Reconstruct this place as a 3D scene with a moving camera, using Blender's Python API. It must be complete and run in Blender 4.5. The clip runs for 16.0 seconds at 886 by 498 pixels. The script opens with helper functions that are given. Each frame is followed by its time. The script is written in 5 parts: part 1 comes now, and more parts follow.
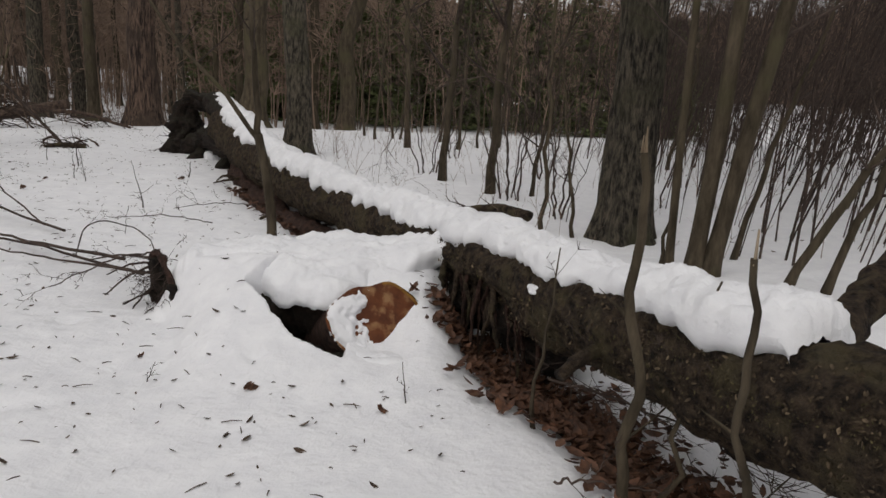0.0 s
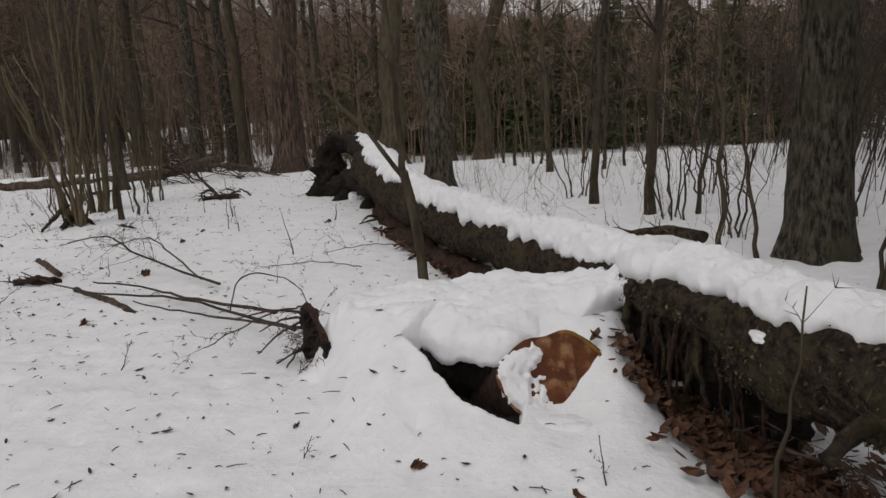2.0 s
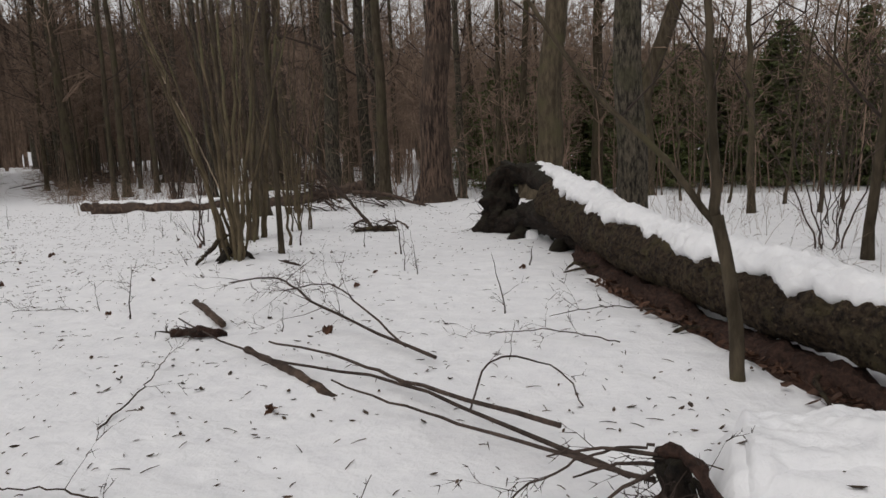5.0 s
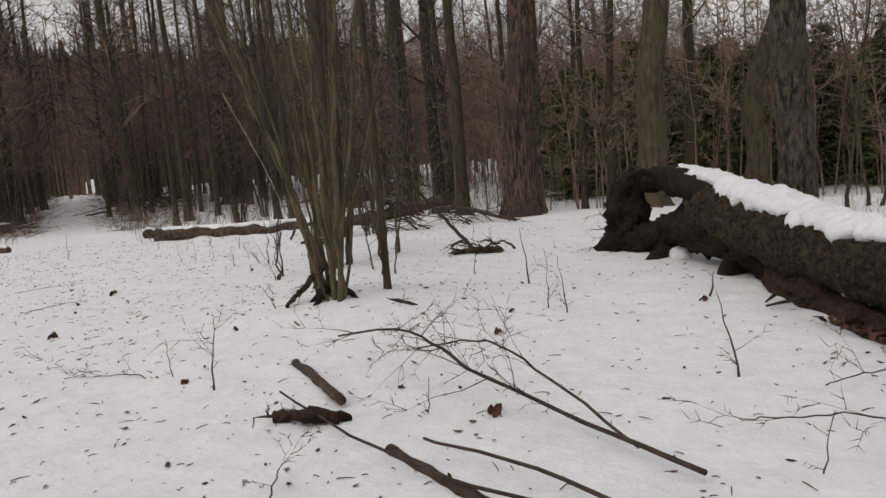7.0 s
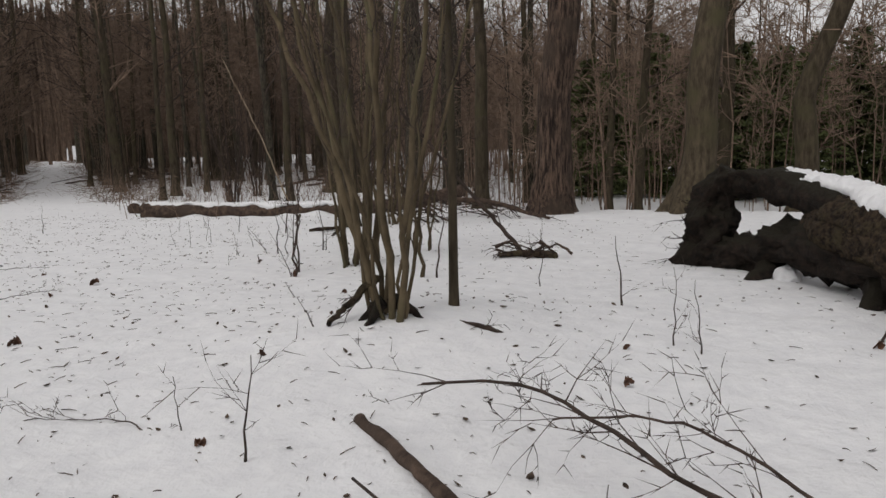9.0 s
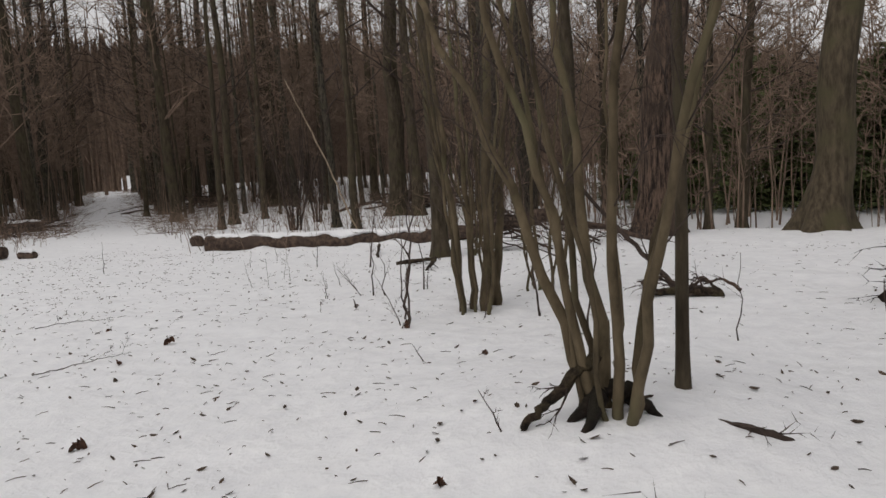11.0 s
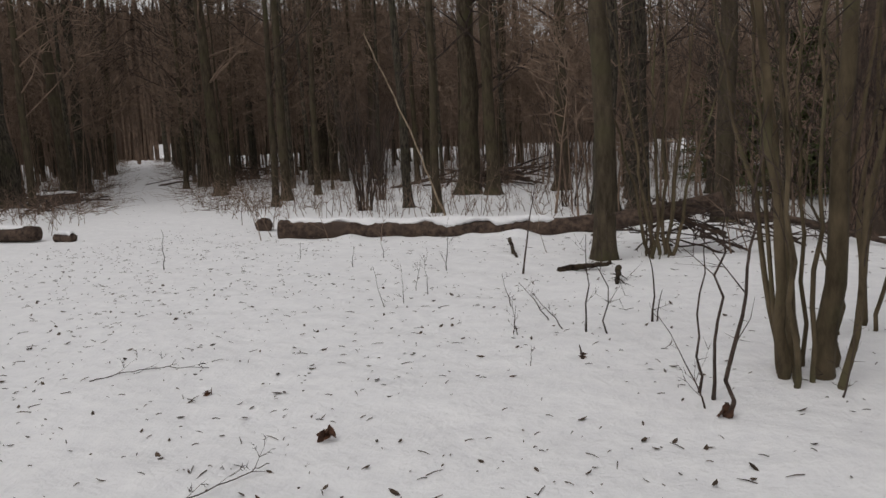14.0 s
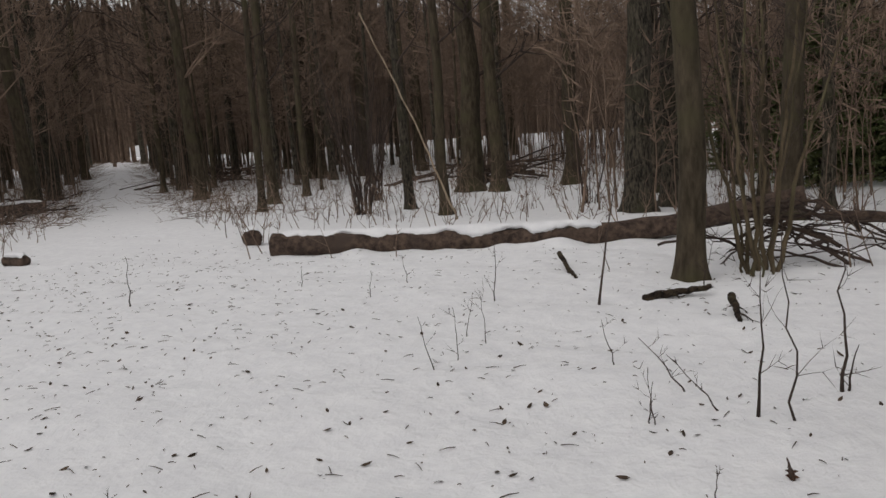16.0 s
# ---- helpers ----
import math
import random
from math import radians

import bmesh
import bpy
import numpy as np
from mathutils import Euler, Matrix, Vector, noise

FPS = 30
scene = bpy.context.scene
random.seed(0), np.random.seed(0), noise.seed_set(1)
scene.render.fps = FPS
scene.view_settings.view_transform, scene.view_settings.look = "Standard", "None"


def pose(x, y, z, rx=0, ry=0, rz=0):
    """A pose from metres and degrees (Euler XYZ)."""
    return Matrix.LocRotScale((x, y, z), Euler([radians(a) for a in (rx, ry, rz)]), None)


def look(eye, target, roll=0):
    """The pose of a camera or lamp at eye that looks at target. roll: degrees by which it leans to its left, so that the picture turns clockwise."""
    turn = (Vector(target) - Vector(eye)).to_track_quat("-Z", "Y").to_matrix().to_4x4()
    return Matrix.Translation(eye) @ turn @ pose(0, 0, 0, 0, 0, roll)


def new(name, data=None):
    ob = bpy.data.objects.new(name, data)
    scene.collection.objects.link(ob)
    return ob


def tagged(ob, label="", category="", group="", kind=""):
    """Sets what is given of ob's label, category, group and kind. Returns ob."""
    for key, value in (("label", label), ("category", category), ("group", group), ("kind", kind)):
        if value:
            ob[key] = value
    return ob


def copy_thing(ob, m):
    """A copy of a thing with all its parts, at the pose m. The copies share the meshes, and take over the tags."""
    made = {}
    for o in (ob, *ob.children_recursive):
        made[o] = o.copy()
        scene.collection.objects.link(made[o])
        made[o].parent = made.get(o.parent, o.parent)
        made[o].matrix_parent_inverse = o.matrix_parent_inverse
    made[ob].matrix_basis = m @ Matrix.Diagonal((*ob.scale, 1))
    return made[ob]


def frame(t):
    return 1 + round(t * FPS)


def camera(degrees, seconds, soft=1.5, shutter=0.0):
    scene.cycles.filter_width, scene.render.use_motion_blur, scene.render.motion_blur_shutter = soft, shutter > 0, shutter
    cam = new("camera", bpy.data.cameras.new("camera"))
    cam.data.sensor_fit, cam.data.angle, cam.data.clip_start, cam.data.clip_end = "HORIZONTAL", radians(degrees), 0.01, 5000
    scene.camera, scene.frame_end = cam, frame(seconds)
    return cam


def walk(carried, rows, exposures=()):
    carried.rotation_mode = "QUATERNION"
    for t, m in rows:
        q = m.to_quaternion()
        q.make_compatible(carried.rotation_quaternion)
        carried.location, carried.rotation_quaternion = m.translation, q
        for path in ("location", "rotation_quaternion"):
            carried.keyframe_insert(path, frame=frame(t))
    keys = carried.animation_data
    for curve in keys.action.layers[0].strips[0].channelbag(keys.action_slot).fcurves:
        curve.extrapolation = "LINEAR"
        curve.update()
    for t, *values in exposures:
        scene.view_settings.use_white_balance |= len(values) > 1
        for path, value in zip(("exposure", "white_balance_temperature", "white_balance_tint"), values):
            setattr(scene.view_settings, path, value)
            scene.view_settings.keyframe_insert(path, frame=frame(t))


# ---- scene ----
cam = camera(63.2, 16.0)
METRES, EYE, TILT, LEAN, TURN = 13.8, 1.5, 0.0, 0.0, 0.0
EXPOSURE, SKY = 0.06, 0.088
ROWS = [
    (0.0, 0.0, 0.0, 0.0, 0.46, -13.38, -1.95),
    (0.5, -0.0035, 0.0012, -0.0001, 1.48, -13.65, -0.89),
    (1.0, -0.0069, 0.0067, -0.0008, 3.01, -13.32, 0.47),
    (1.5, -0.0094, 0.0234, -0.0025, 7.34, -11.91, 2.49),
    (2.0, -0.0149, 0.04, -0.0029, 10.53, -11.14, 3.85),
    (2.5, -0.0304, 0.0552, -0.0043, 11.54, -11.11, 3.75),
    (3.0, -0.0504, 0.068, -0.0015, 10.02, -10.05, 2.81),
    (3.5, -0.0705, 0.0908, -0.0046, 14.89, -8.43, 4.16),
    (4.0, -0.0886, 0.1111, -0.0042, 17.95, -8.33, 3.95),
    (6.5, -0.2088, 0.2139, -0.006, 19.4, -7.6, 1.68),
    (7.0, -0.2347, 0.2438, -0.0064, 22.87, -6.99, 4.9),
    (7.5, -0.2583, 0.2631, -0.0062, 20.93, -6.35, 3.07),
    (8.0, -0.2831, 0.2817, -0.0068, 19.96, -6.76, 2.82),
    (8.5, -0.3064, 0.3066, -0.0071, 22.48, -7.34, 4.86),
    (9.0, -0.3316, 0.3265, -0.0072, 21.85, -7.94, 1.44),
    (9.5, -0.3556, 0.3443, -0.0061, 22.2, -7.7, 1.5),
    (10.0, -0.3842, 0.3687, -0.0053, 24.91, -6.16, 3.64),
    (12.5, -0.5314, 0.4654, 0.0007, 26.7, -7.5, 2.07),
    (13.0, -0.575, 0.4947, 0.0024, 30.42, -8.13, 3.54),
    (13.5, -0.6105, 0.5136, 0.0039, 29.59, -7.33, 3.2),
    (14.0, -0.6408, 0.538, 0.0015, 27.13, -8.31, 2.37),
    (14.5, -0.6685, 0.5618, 0.005, 28.18, -9.14, 3.09),
    (15.0, -0.6962, 0.5868, 0.0057, 27.34, -8.42, 2.73),
    (15.5, -0.7194, 0.6178, 0.0029, 24.23, -9.03, 2.76),
    (16.0, -0.743, 0.6466, 0.005, 25.63, -8.95, 3.9),
]
walk(cam, [(t, pose(0, 0, EYE, TILT, LEAN, TURN) @ pose(METRES * x, METRES * y, METRES * z, 90 + pitch, roll, yaw)) for t, x, y, z, yaw, pitch, roll in ROWS],
     exposures=[(t, e, 6780, 11) for t, e in ((0.0, 0.10), (1.5, 0.03), (2.5, -0.06), (4.0, 0.09), (6.5, 0.16), (8.0, 0.16), (9.0, 0.11), (10.0, 0.18), (12.5, 0.08), (14.0, 0.01), (15.0, -0.02), (16.0, 0.0))])

# ---- sky: an even winter overcast ----
world = bpy.data.worlds.new("overcast")
scene.world = world
world.use_nodes = True
wn = world.node_tree
wn.nodes.clear()
sky = wn.nodes.new("ShaderNodeTexSky")
sky.sky_type = "NISHITA"
sky.sun_disc = False
sky.sun_elevation, sky.sun_rotation = radians(38), radians(200)
sky.dust_density = 3.0
grey = wn.nodes.new("ShaderNodeHueSaturation")
grey.inputs["Saturation"].default_value = 0.12
back = wn.nodes.new("ShaderNodeBackground")
back.inputs["Strength"].default_value = SKY
wout = wn.nodes.new("ShaderNodeOutputWorld")
wn.links.new(sky.outputs[0], grey.inputs["Color"])
cloud = wn.nodes.new("ShaderNodeMix")
cloud.data_type = "RGBA"
cloud.inputs["Factor"].default_value = 0.6
cloud.inputs["B"].default_value = (7.6, 7.7, 8.0, 1)
wn.links.new(grey.outputs[0], cloud.inputs["A"])
wn.links.new(cloud.outputs["Result"], back.inputs["Color"])
wn.links.new(back.outputs[0], wout.inputs["Surface"])
sun = new("sun", bpy.data.lights.new("sun", "SUN"))
sun.data.energy, sun.data.angle, sun.data.color = 0.5, radians(50), (1.0, 0.98, 0.95)
sun.matrix_world = look((0, 0, 60), (12, 35, 0))


# ---- materials ----
def material(name, dark, light, scale=8.0, stretch=(1, 1, 1), rough=0.9, bump=0.5, fine=40.0, third=None, third_at=0.6, third_scale=1.5, vary=0.0, depth=0.02, up=None, sharp=0.0):
    """Two tones by a stretched noise, a third tone in patches, a relief at two scales, and tints from thing to thing. up: a tone for faces that look up."""
    m = bpy.data.materials.new(name)
    m.use_nodes = True
    n, l = m.node_tree.nodes, m.node_tree.links
    bsdf = n["Principled BSDF"]
    bsdf.inputs["Roughness"].default_value = rough
    bsdf.inputs["Specular IOR Level"].default_value = 0.25
    co = n.new("ShaderNodeTexCoord")
    mp = n.new("ShaderNodeMapping")
    mp.inputs["Scale"].default_value = stretch
    l.new(co.outputs["Object"], mp.inputs["Vector"])
    a = n.new("ShaderNodeTexNoise")
    a.inputs["Scale"].default_value, a.inputs["Detail"].default_value, a.inputs["Roughness"].default_value = scale, 8, 0.65 + sharp
    l.new(mp.outputs[0], a.inputs["Vector"])
    ramp = n.new("ShaderNodeValToRGB")
    ramp.color_ramp.elements[0].position, ramp.color_ramp.elements[0].color = 0.36 + sharp, (*dark, 1)
    ramp.color_ramp.elements[1].position, ramp.color_ramp.elements[1].color = 0.66 - sharp, (*light, 1)
    l.new(a.outputs["Fac"], ramp.inputs["Fac"])
    colour = ramp.outputs["Color"]
    b = n.new("ShaderNodeTexNoise")
    b.inputs["Scale"].default_value, b.inputs["Detail"].default_value = fine, 4
    l.new(mp.outputs[0], b.inputs["Vector"])

    def mixed(fac, one, two):
        mix = n.new("ShaderNodeMix")
        mix.data_type = "RGBA"
        l.new(fac, mix.inputs["Factor"])
        l.new(one, mix.inputs["A"])
        if isinstance(two, tuple):
            mix.inputs["B"].default_value = (*two, 1)
        else:
            l.new(two, mix.inputs["B"])
        return mix.outputs["Result"]

    def step(value, lo, hi):
        r = n.new("ShaderNodeMapRange")
        r.inputs["From Min"].default_value, r.inputs["From Max"].default_value = lo, hi
        l.new(value, r.inputs["Value"])
        return r.outputs[0]
    if third:
        c = n.new("ShaderNodeTexNoise")
        c.inputs["Scale"].default_value, c.inputs["Detail"].default_value = third_scale, 5
        l.new(co.outputs["Object"], c.inputs["Vector"])
        colour = mixed(step(c.outputs["Fac"], third_at - 0.08, third_at + 0.08), colour, third)
    if up:
        geo = n.new("ShaderNodeNewGeometry")
        sep = n.new("ShaderNodeSeparateXYZ")
        l.new(geo.outputs["Normal"], sep.inputs[0])
        madd = n.new("ShaderNodeMath")
        madd.operation = "MULTIPLY_ADD"
        madd.inputs[1].default_value = 0.9
        l.new(b.outputs["Fac"], madd.inputs[0])
        l.new(sep.outputs["Z"], madd.inputs[2])
        colour = mixed(step(madd.outputs[0], 0.75, 1.15), colour, up)
    if vary:
        info = n.new("ShaderNodeObjectInfo")
        geo2 = n.new("ShaderNodeNewGeometry")
        add = n.new("ShaderNodeMath")
        l.new(info.outputs["Random"], add.inputs[0])
        l.new(geo2.outputs["Random Per Island"], add.inputs[1])
        hs = n.new("ShaderNodeHueSaturation")
        l.new(step(add.outputs[0], 0, 2), hs.inputs["Value"])
        r = hs.inputs["Value"].links[0].from_node
        r.inputs["To Min"].default_value, r.inputs["To Max"].default_value = 1 - vary, 1 + vary
        l.new(colour, hs.inputs["Color"])
        colour = hs.outputs[0]
    l.new(colour, bsdf.inputs["Base Color"])
    if bump:
        bm1 = n.new("ShaderNodeBump")
        bm1.inputs["Strength"].default_value, bm1.inputs["Distance"].default_value = bump, depth
        l.new(a.outputs["Fac"], bm1.inputs["Height"])
        bm2 = n.new("ShaderNodeBump")
        bm2.inputs["Strength"].default_value, bm2.inputs["Distance"].default_value = bump * 0.6, depth * 0.3
        l.new(b.outputs["Fac"], bm2.inputs["Height"])
        l.new(bm1.outputs[0], bm2.inputs["Normal"])
        l.new(bm2.outputs[0], bsdf.inputs["Normal"])
    return m


SNOW = material("snow", (0.78, 0.785, 0.81), (0.86, 0.865, 0.88), 6.0, rough=0.65, bump=0.8, fine=28, depth=0.03)
OAK = material("oak_bark", (0.014, 0.012, 0.009), (0.135, 0.115, 0.085), 22, (1, 1, 0.28), bump=1.0, fine=45, third=(0.06, 0.056, 0.032), third_at=0.6, vary=0.25, depth=0.06, sharp=0.04)
PINE = material("pine_bark", (0.018, 0.012, 0.010), (0.17, 0.115, 0.085), 17, (1, 1, 0.14), bump=1.0, fine=30, third=(0.07, 0.05, 0.038), third_at=0.58, depth=0.07, sharp=0.05)
SMOOTH = material("smooth_bark", (0.030, 0.023, 0.014), (0.092, 0.072, 0.048), 12, (1, 1, 0.25), bump=1.0, fine=50, third=(0.064, 0.056, 0.030), third_at=0.58, vary=0.3, depth=0.015)
HAZEL = material("hazel_bark", (0.048, 0.036, 0.021), (0.135, 0.104, 0.064), 9, (1, 1, 0.3), bump=0.4, fine=60, third=(0.10, 0.095, 0.05), vary=0.3, depth=0.006)
TWIG = material("twig_bark", (0.03, 0.022, 0.018), (0.085, 0.061, 0.05), 12, (1, 1, 0.5), bump=0.3, fine=60, vary=0.35, depth=0.004)
# distance haze is put into this brown, lifted against the poor light
HAZY_BACKWOOD = material("hazy_far_wood", (0.13, 0.093, 0.070), (0.29, 0.208, 0.158), 0.9, (1, 1, 0.06), bump=0, fine=3)
# twig brown paled well above twig_bark to brighten the hazy wood
HAZE = material("paled_twig_bark", (0.125, 0.088, 0.065), (0.28, 0.198, 0.148), 2, bump=0, vary=0.4)
ROT = material("rotten_bark", (0.010, 0.0065, 0.0045), (0.092, 0.064, 0.041), 20, (1, 1, 1), bump=1.0, fine=60, sharp=0.03, third=(0.085, 0.068, 0.036), third_at=0.60, third_scale=5.0, depth=0.08)
FLAKE = material("bark_flake", (0.03, 0.018, 0.012), (0.20, 0.15, 0.095), 30, bump=0.5, fine=60, vary=0.6, depth=0.004)
MOSS = material("moss", (0.04, 0.034, 0.014), (0.13, 0.108, 0.050), 40, bump=0.5, fine=80, vary=0.5, depth=0.004)
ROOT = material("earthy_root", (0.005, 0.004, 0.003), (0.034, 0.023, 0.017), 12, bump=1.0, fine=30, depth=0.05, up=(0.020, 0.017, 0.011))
LOGBARK = material("log_bark", (0.03, 0.02, 0.016), (0.13, 0.09, 0.068), 10, bump=1.0, fine=40, third=(0.07, 0.05, 0.04), depth=0.03)
CUT = material("sawn_wood", (0.07, 0.020, 0.008), (0.17, 0.056, 0.018), 7, bump=0.6, fine=40, third=(0.26, 0.14, 0.065), third_at=0.56, third_scale=13.0, depth=0.01, rough=0.7)
RIM = material("sapwood", (0.16, 0.075, 0.018), (0.32, 0.17, 0.04), 12, bump=0.4, depth=0.006)
LEAF = material("dead_leaf", (0.035, 0.018, 0.012), (0.15, 0.072, 0.042), 20, bump=0.4, fine=60, vary=0.5, rough=0.6, depth=0.004)
LITTER = material("litter", (0.03, 0.022, 0.017), (0.10, 0.07, 0.05), 20, bump=0, vary=0.5)
SOIL = material("leafy_soil", (0.02, 0.012, 0.009), (0.09, 0.045, 0.03), 18, bump=1.0, fine=50, depth=0.03)
NEEDLE = material("spruce_needles", (0.050, 0.064, 0.022), (0.13, 0.150, 0.058), 3, bump=0, vary=0.4, rough=0.7)
PALE = material("bare_wood", (0.20, 0.15, 0.10), (0.42, 0.34, 0.25), 10, (1, 1, 0.2), bump=0.4, vary=0.15)
REDBARK = material("red_bark", (0.016, 0.009, 0.007), (0.075, 0.040, 0.029), 24, bump=1.0, fine=60, depth=0.03)


# ---- mesh makers ----
class Build:
    """Gathers vertices and faces of one mesh."""

    def __init__(self):
        self.v, self.f = [], []

    def tube(self, pts, radii, sides=6, rough=0.0, freq=3.0, cap=True, grit=0.0):
        pts = [Vector(p) for p in pts]
        start = len(self.v)
        side = None
        for i, p in enumerate(pts):
            along = (pts[min(i + 1, len(pts) - 1)] - pts[max(i - 1, 0)]).normalized()
            if side is None:
                side = along.orthogonal().normalized()
            side = (side - along * side.dot(along)).normalized()
            other = along.cross(side)
            for k in range(sides):
                a = 2 * math.pi * k / sides
                d = side * math.cos(a) + other * math.sin(a)
                r = radii[i]
                if rough:
                    q = p + d * r
                    r *= 1 + rough * noise.noise(q * freq) + 0.5 * rough * noise.noise(q * freq * 2.7)
                    if grit:
                        r *= 1 + grit * noise.noise((q.x * freq * 7, q.y * freq * 7, q.z * freq * 11))
                self.v.append(tuple(p + d * r))
        for i in range(len(pts) - 1):
            for k in range(sides):
                a, b = start + i * sides + k, start + i * sides + (k + 1) % sides
                self.f.append((a, b, b + sides, a + sides))
        if cap:
            self.f.append(tuple(start + k for k in reversed(range(sides))))
            self.f.append(tuple(start + (len(pts) - 1) * sides + k for k in range(sides)))
        return self

    def add(self, verts, faces):
        s = len(self.v)
        self.v += [tuple(p) for p in verts]
        self.f += [tuple(s + i for i in f) for f in faces]

    def mesh(self, name, mat, smooth=True):
        me = bpy.data.meshes.new(name)
        me.from_pydata(self.v, [], self.f)
        me.materials.append(mat)
        if smooth:
            me.polygons.foreach_set("use_smooth", [True] * len(me.polygons))
        me.update()
        return me


def part(name, build, mat, parent=None, label="", smooth=True):
    ob = new(name, build.mesh(name, mat, smooth))
    if parent:
        ob.parent = parent
    if label:
        tagged(ob, label)
    return ob


def thing(name, x, y, z, label, category, group="", kind=""):
    e = new(name)
    e.location = (x, y, z)
    e.empty_display_size = 0.2
    return tagged(e, label, category, group, kind)


def curve(points, n, wobble=0.0, rng=random):
    """A smooth line of n + 1 points through a few given ones, with a little unevenness."""
    p = [Vector(q) for q in points]
    out = []
    m = len(p) - 1
    for i in range(n + 1):
        u = i / n * m
        k = min(int(u), m - 1)
        f = u - k
        a, b, c, d = p[max(k - 1, 0)], p[k], p[k + 1], p[min(k + 2, m)]
        q = 0.5 * ((2 * b) + (c - a) * f + (2 * a - 5 * b + 4 * c - d) * f * f + (3 * b - a - 3 * c + d) * f ** 3)
        if wobble and 0 < i:
            q += Vector((rng.uniform(-1, 1), rng.uniform(-1, 1), rng.uniform(-0.6, 0.6))) * wobble
        out.append(q)
    return out


def twigs(build, base, way, length, r, rng, depth=2, sides=3, count=4, bend=0.35, lift=0.25, coarse=0):
    """A branch with side shoots, each with its own."""
    if not depth and length < 0.8 * (1 + 9 * coarse) and r < 0.03:
        d = Vector(way).normalized() + Vector((rng.uniform(-1, 1), rng.uniform(-1, 1), rng.uniform(-1, 1))) * 0.15
        s = d.orthogonal().normalized() * r
        t = d.cross(s).normalized() * r
        p = Vector(base)
        build.add((p + s, p - s * 0.5 + t * 0.87, p - s * 0.5 - t * 0.87, p + d * length), ((0, 1, 3), (1, 2, 3), (2, 0, 3)))
        return
    n = max(3, int(length / (0.35 + 0.5 * coarse))) if depth else 3
    n = min(n, 7)
    p, d = Vector(base), Vector(way).normalized()
    pts = [p.copy()]
    for i in range(n):
        d = (d + Vector((rng.uniform(-1, 1), rng.uniform(-1, 1), rng.uniform(-0.7, 0.7) + lift)) * bend * 0.5).normalized()
        p = p + d * length / n
        pts.append(p.copy())
    build.tube(pts, [r * (1 - 0.85 * i / n) for i in range(n + 1)], sides, cap=False)
    if depth:
        for j in range(count):
            k = rng.randint(1, n)
            ax = (pts[k] - pts[k - 1]).normalized()
            off = ax.orthogonal().normalized()
            off.rotate(Matrix.Rotation(rng.uniform(0, 6.28), 3, ax))
            twigs(build, pts[k], ax * 0.75 + off * rng.uniform(0.5, 0.95), length * rng.uniform(0.3, 0.6), max(r * 0.45, 0.0025 + 0.014 * coarse), rng, depth - 1, 3, count, bend, lift, coarse)


# ---- the lie of the land ----
def bell(d2, s):
    return math.exp(-d2 / (2 * s * s))


def ease(u):
    u = min(max(u, 0.0), 1.0)
    return u * u * (3 - 2 * u)


def seg_dist(x, y, ax, ay, bx, by):
    dx, dy = bx - ax, by - ay
    u = min(max(((x - ax) * dx + (y - ay) * dy) / (dx * dx + dy * dy), 0), 1)
    return math.hypot(x - ax - u * dx, y - ay - u * dy), u


EDGE = ((-1.17, 4.10), (-0.78, 3.62), (-0.50, 3.52), (-0.50, 4.40), (-1.02, 4.40))
HOLLOW = tuple(zip(EDGE, EDGE[1:] + EDGE[:1]))


def land(x, y):
    """The height of the snow, without its small lumps."""
    z = 0.27 * bell((x + 6.85) ** 2 + (y - 9.2) ** 2, 0.95)
    drop = 0.22 + 0.3 * ease((x + 14) / 5)
    z -= drop * ease((y - 19.5) / 6)
    # the wood rises gently along the track
    z += 1.3 * ease((0.77 * (-14 - x) + 0.63 * (y - 12) - 12) / 75)
    z += 0.05 * noise.noise((x * 0.22, y * 0.22, 3.1)) * ease((math.hypot(x, y) - 3) / 4)
    # the bank of snow over the short limb, with a hollow open beside the sawn stub
    h = (0.34 + 0.04 * ease((x + 1.7) / 0.6)) * ease((x + 1.86) / 0.2) * (1 - ease((x + 0.10) / 0.35))
    k = ease((-1.15 - x) / 0.6)
    bank = min(max((y - 3.0 - 1.15 * k) / (1.25 - 0.95 * k), 0.0), 1.0)
    bank = bank * bank * (1.6 - 0.6 * bank)
    pit = 0.0
    if -1.3 < x < -0.4 and 3.4 < y < 4.6:
        inside = min(((y - ay) * (bx - ax) - (x - ax) * (by - ay)) / math.hypot(bx - ax, by - ay) for (ax, ay), (bx, by) in HOLLOW)
        pit = ease((inside + 0.03 * noise.noise((x * 7, y * 7, 8))) / 0.07)
    bank *= 1 - 0.85 * bell((x + 0.30) ** 2 + (y - 3.68) ** 2, 0.17)
    z += h * bank * (1 - ease((y - 4.75) / 0.8)) - (h * bank + 0.16) * pit
    # lower snow round the oak
    z -= 0.17 * bell((x - 2.1) ** 2 + (y - 7.6) ** 2, 1.2)
    # bare strip along the fallen trunk
    d, u = seg_dist(x, y, 0.22, 4.2, 1.25, 2.2)
    z -= 0.16 * bell(d * d, 0.22)
    # drifts against the long log
    d, u = seg_dist(x, y, -17.1, 16.95, -10.1, 19.2)
    z += 0.17 * max(0.0, noise.noise((x * 1.5, y * 1.5, 11.0)) + 0.12) * bell(d * d, 0.22) * (x < -10)
    d, u = seg_dist(x, y, -2.9, 9.8, -0.9, 6.2)
    z -= 0.05 * bell(d * d, 0.2)
    return z


def ground_z(x, y):
    z = land(x, y)
    z += 0.034 * noise.noise((x * 1.4, y * 1.4, 7.0)) + 0.018 * noise.noise((x * 4.2, y * 4.2, 1.0))
    return z


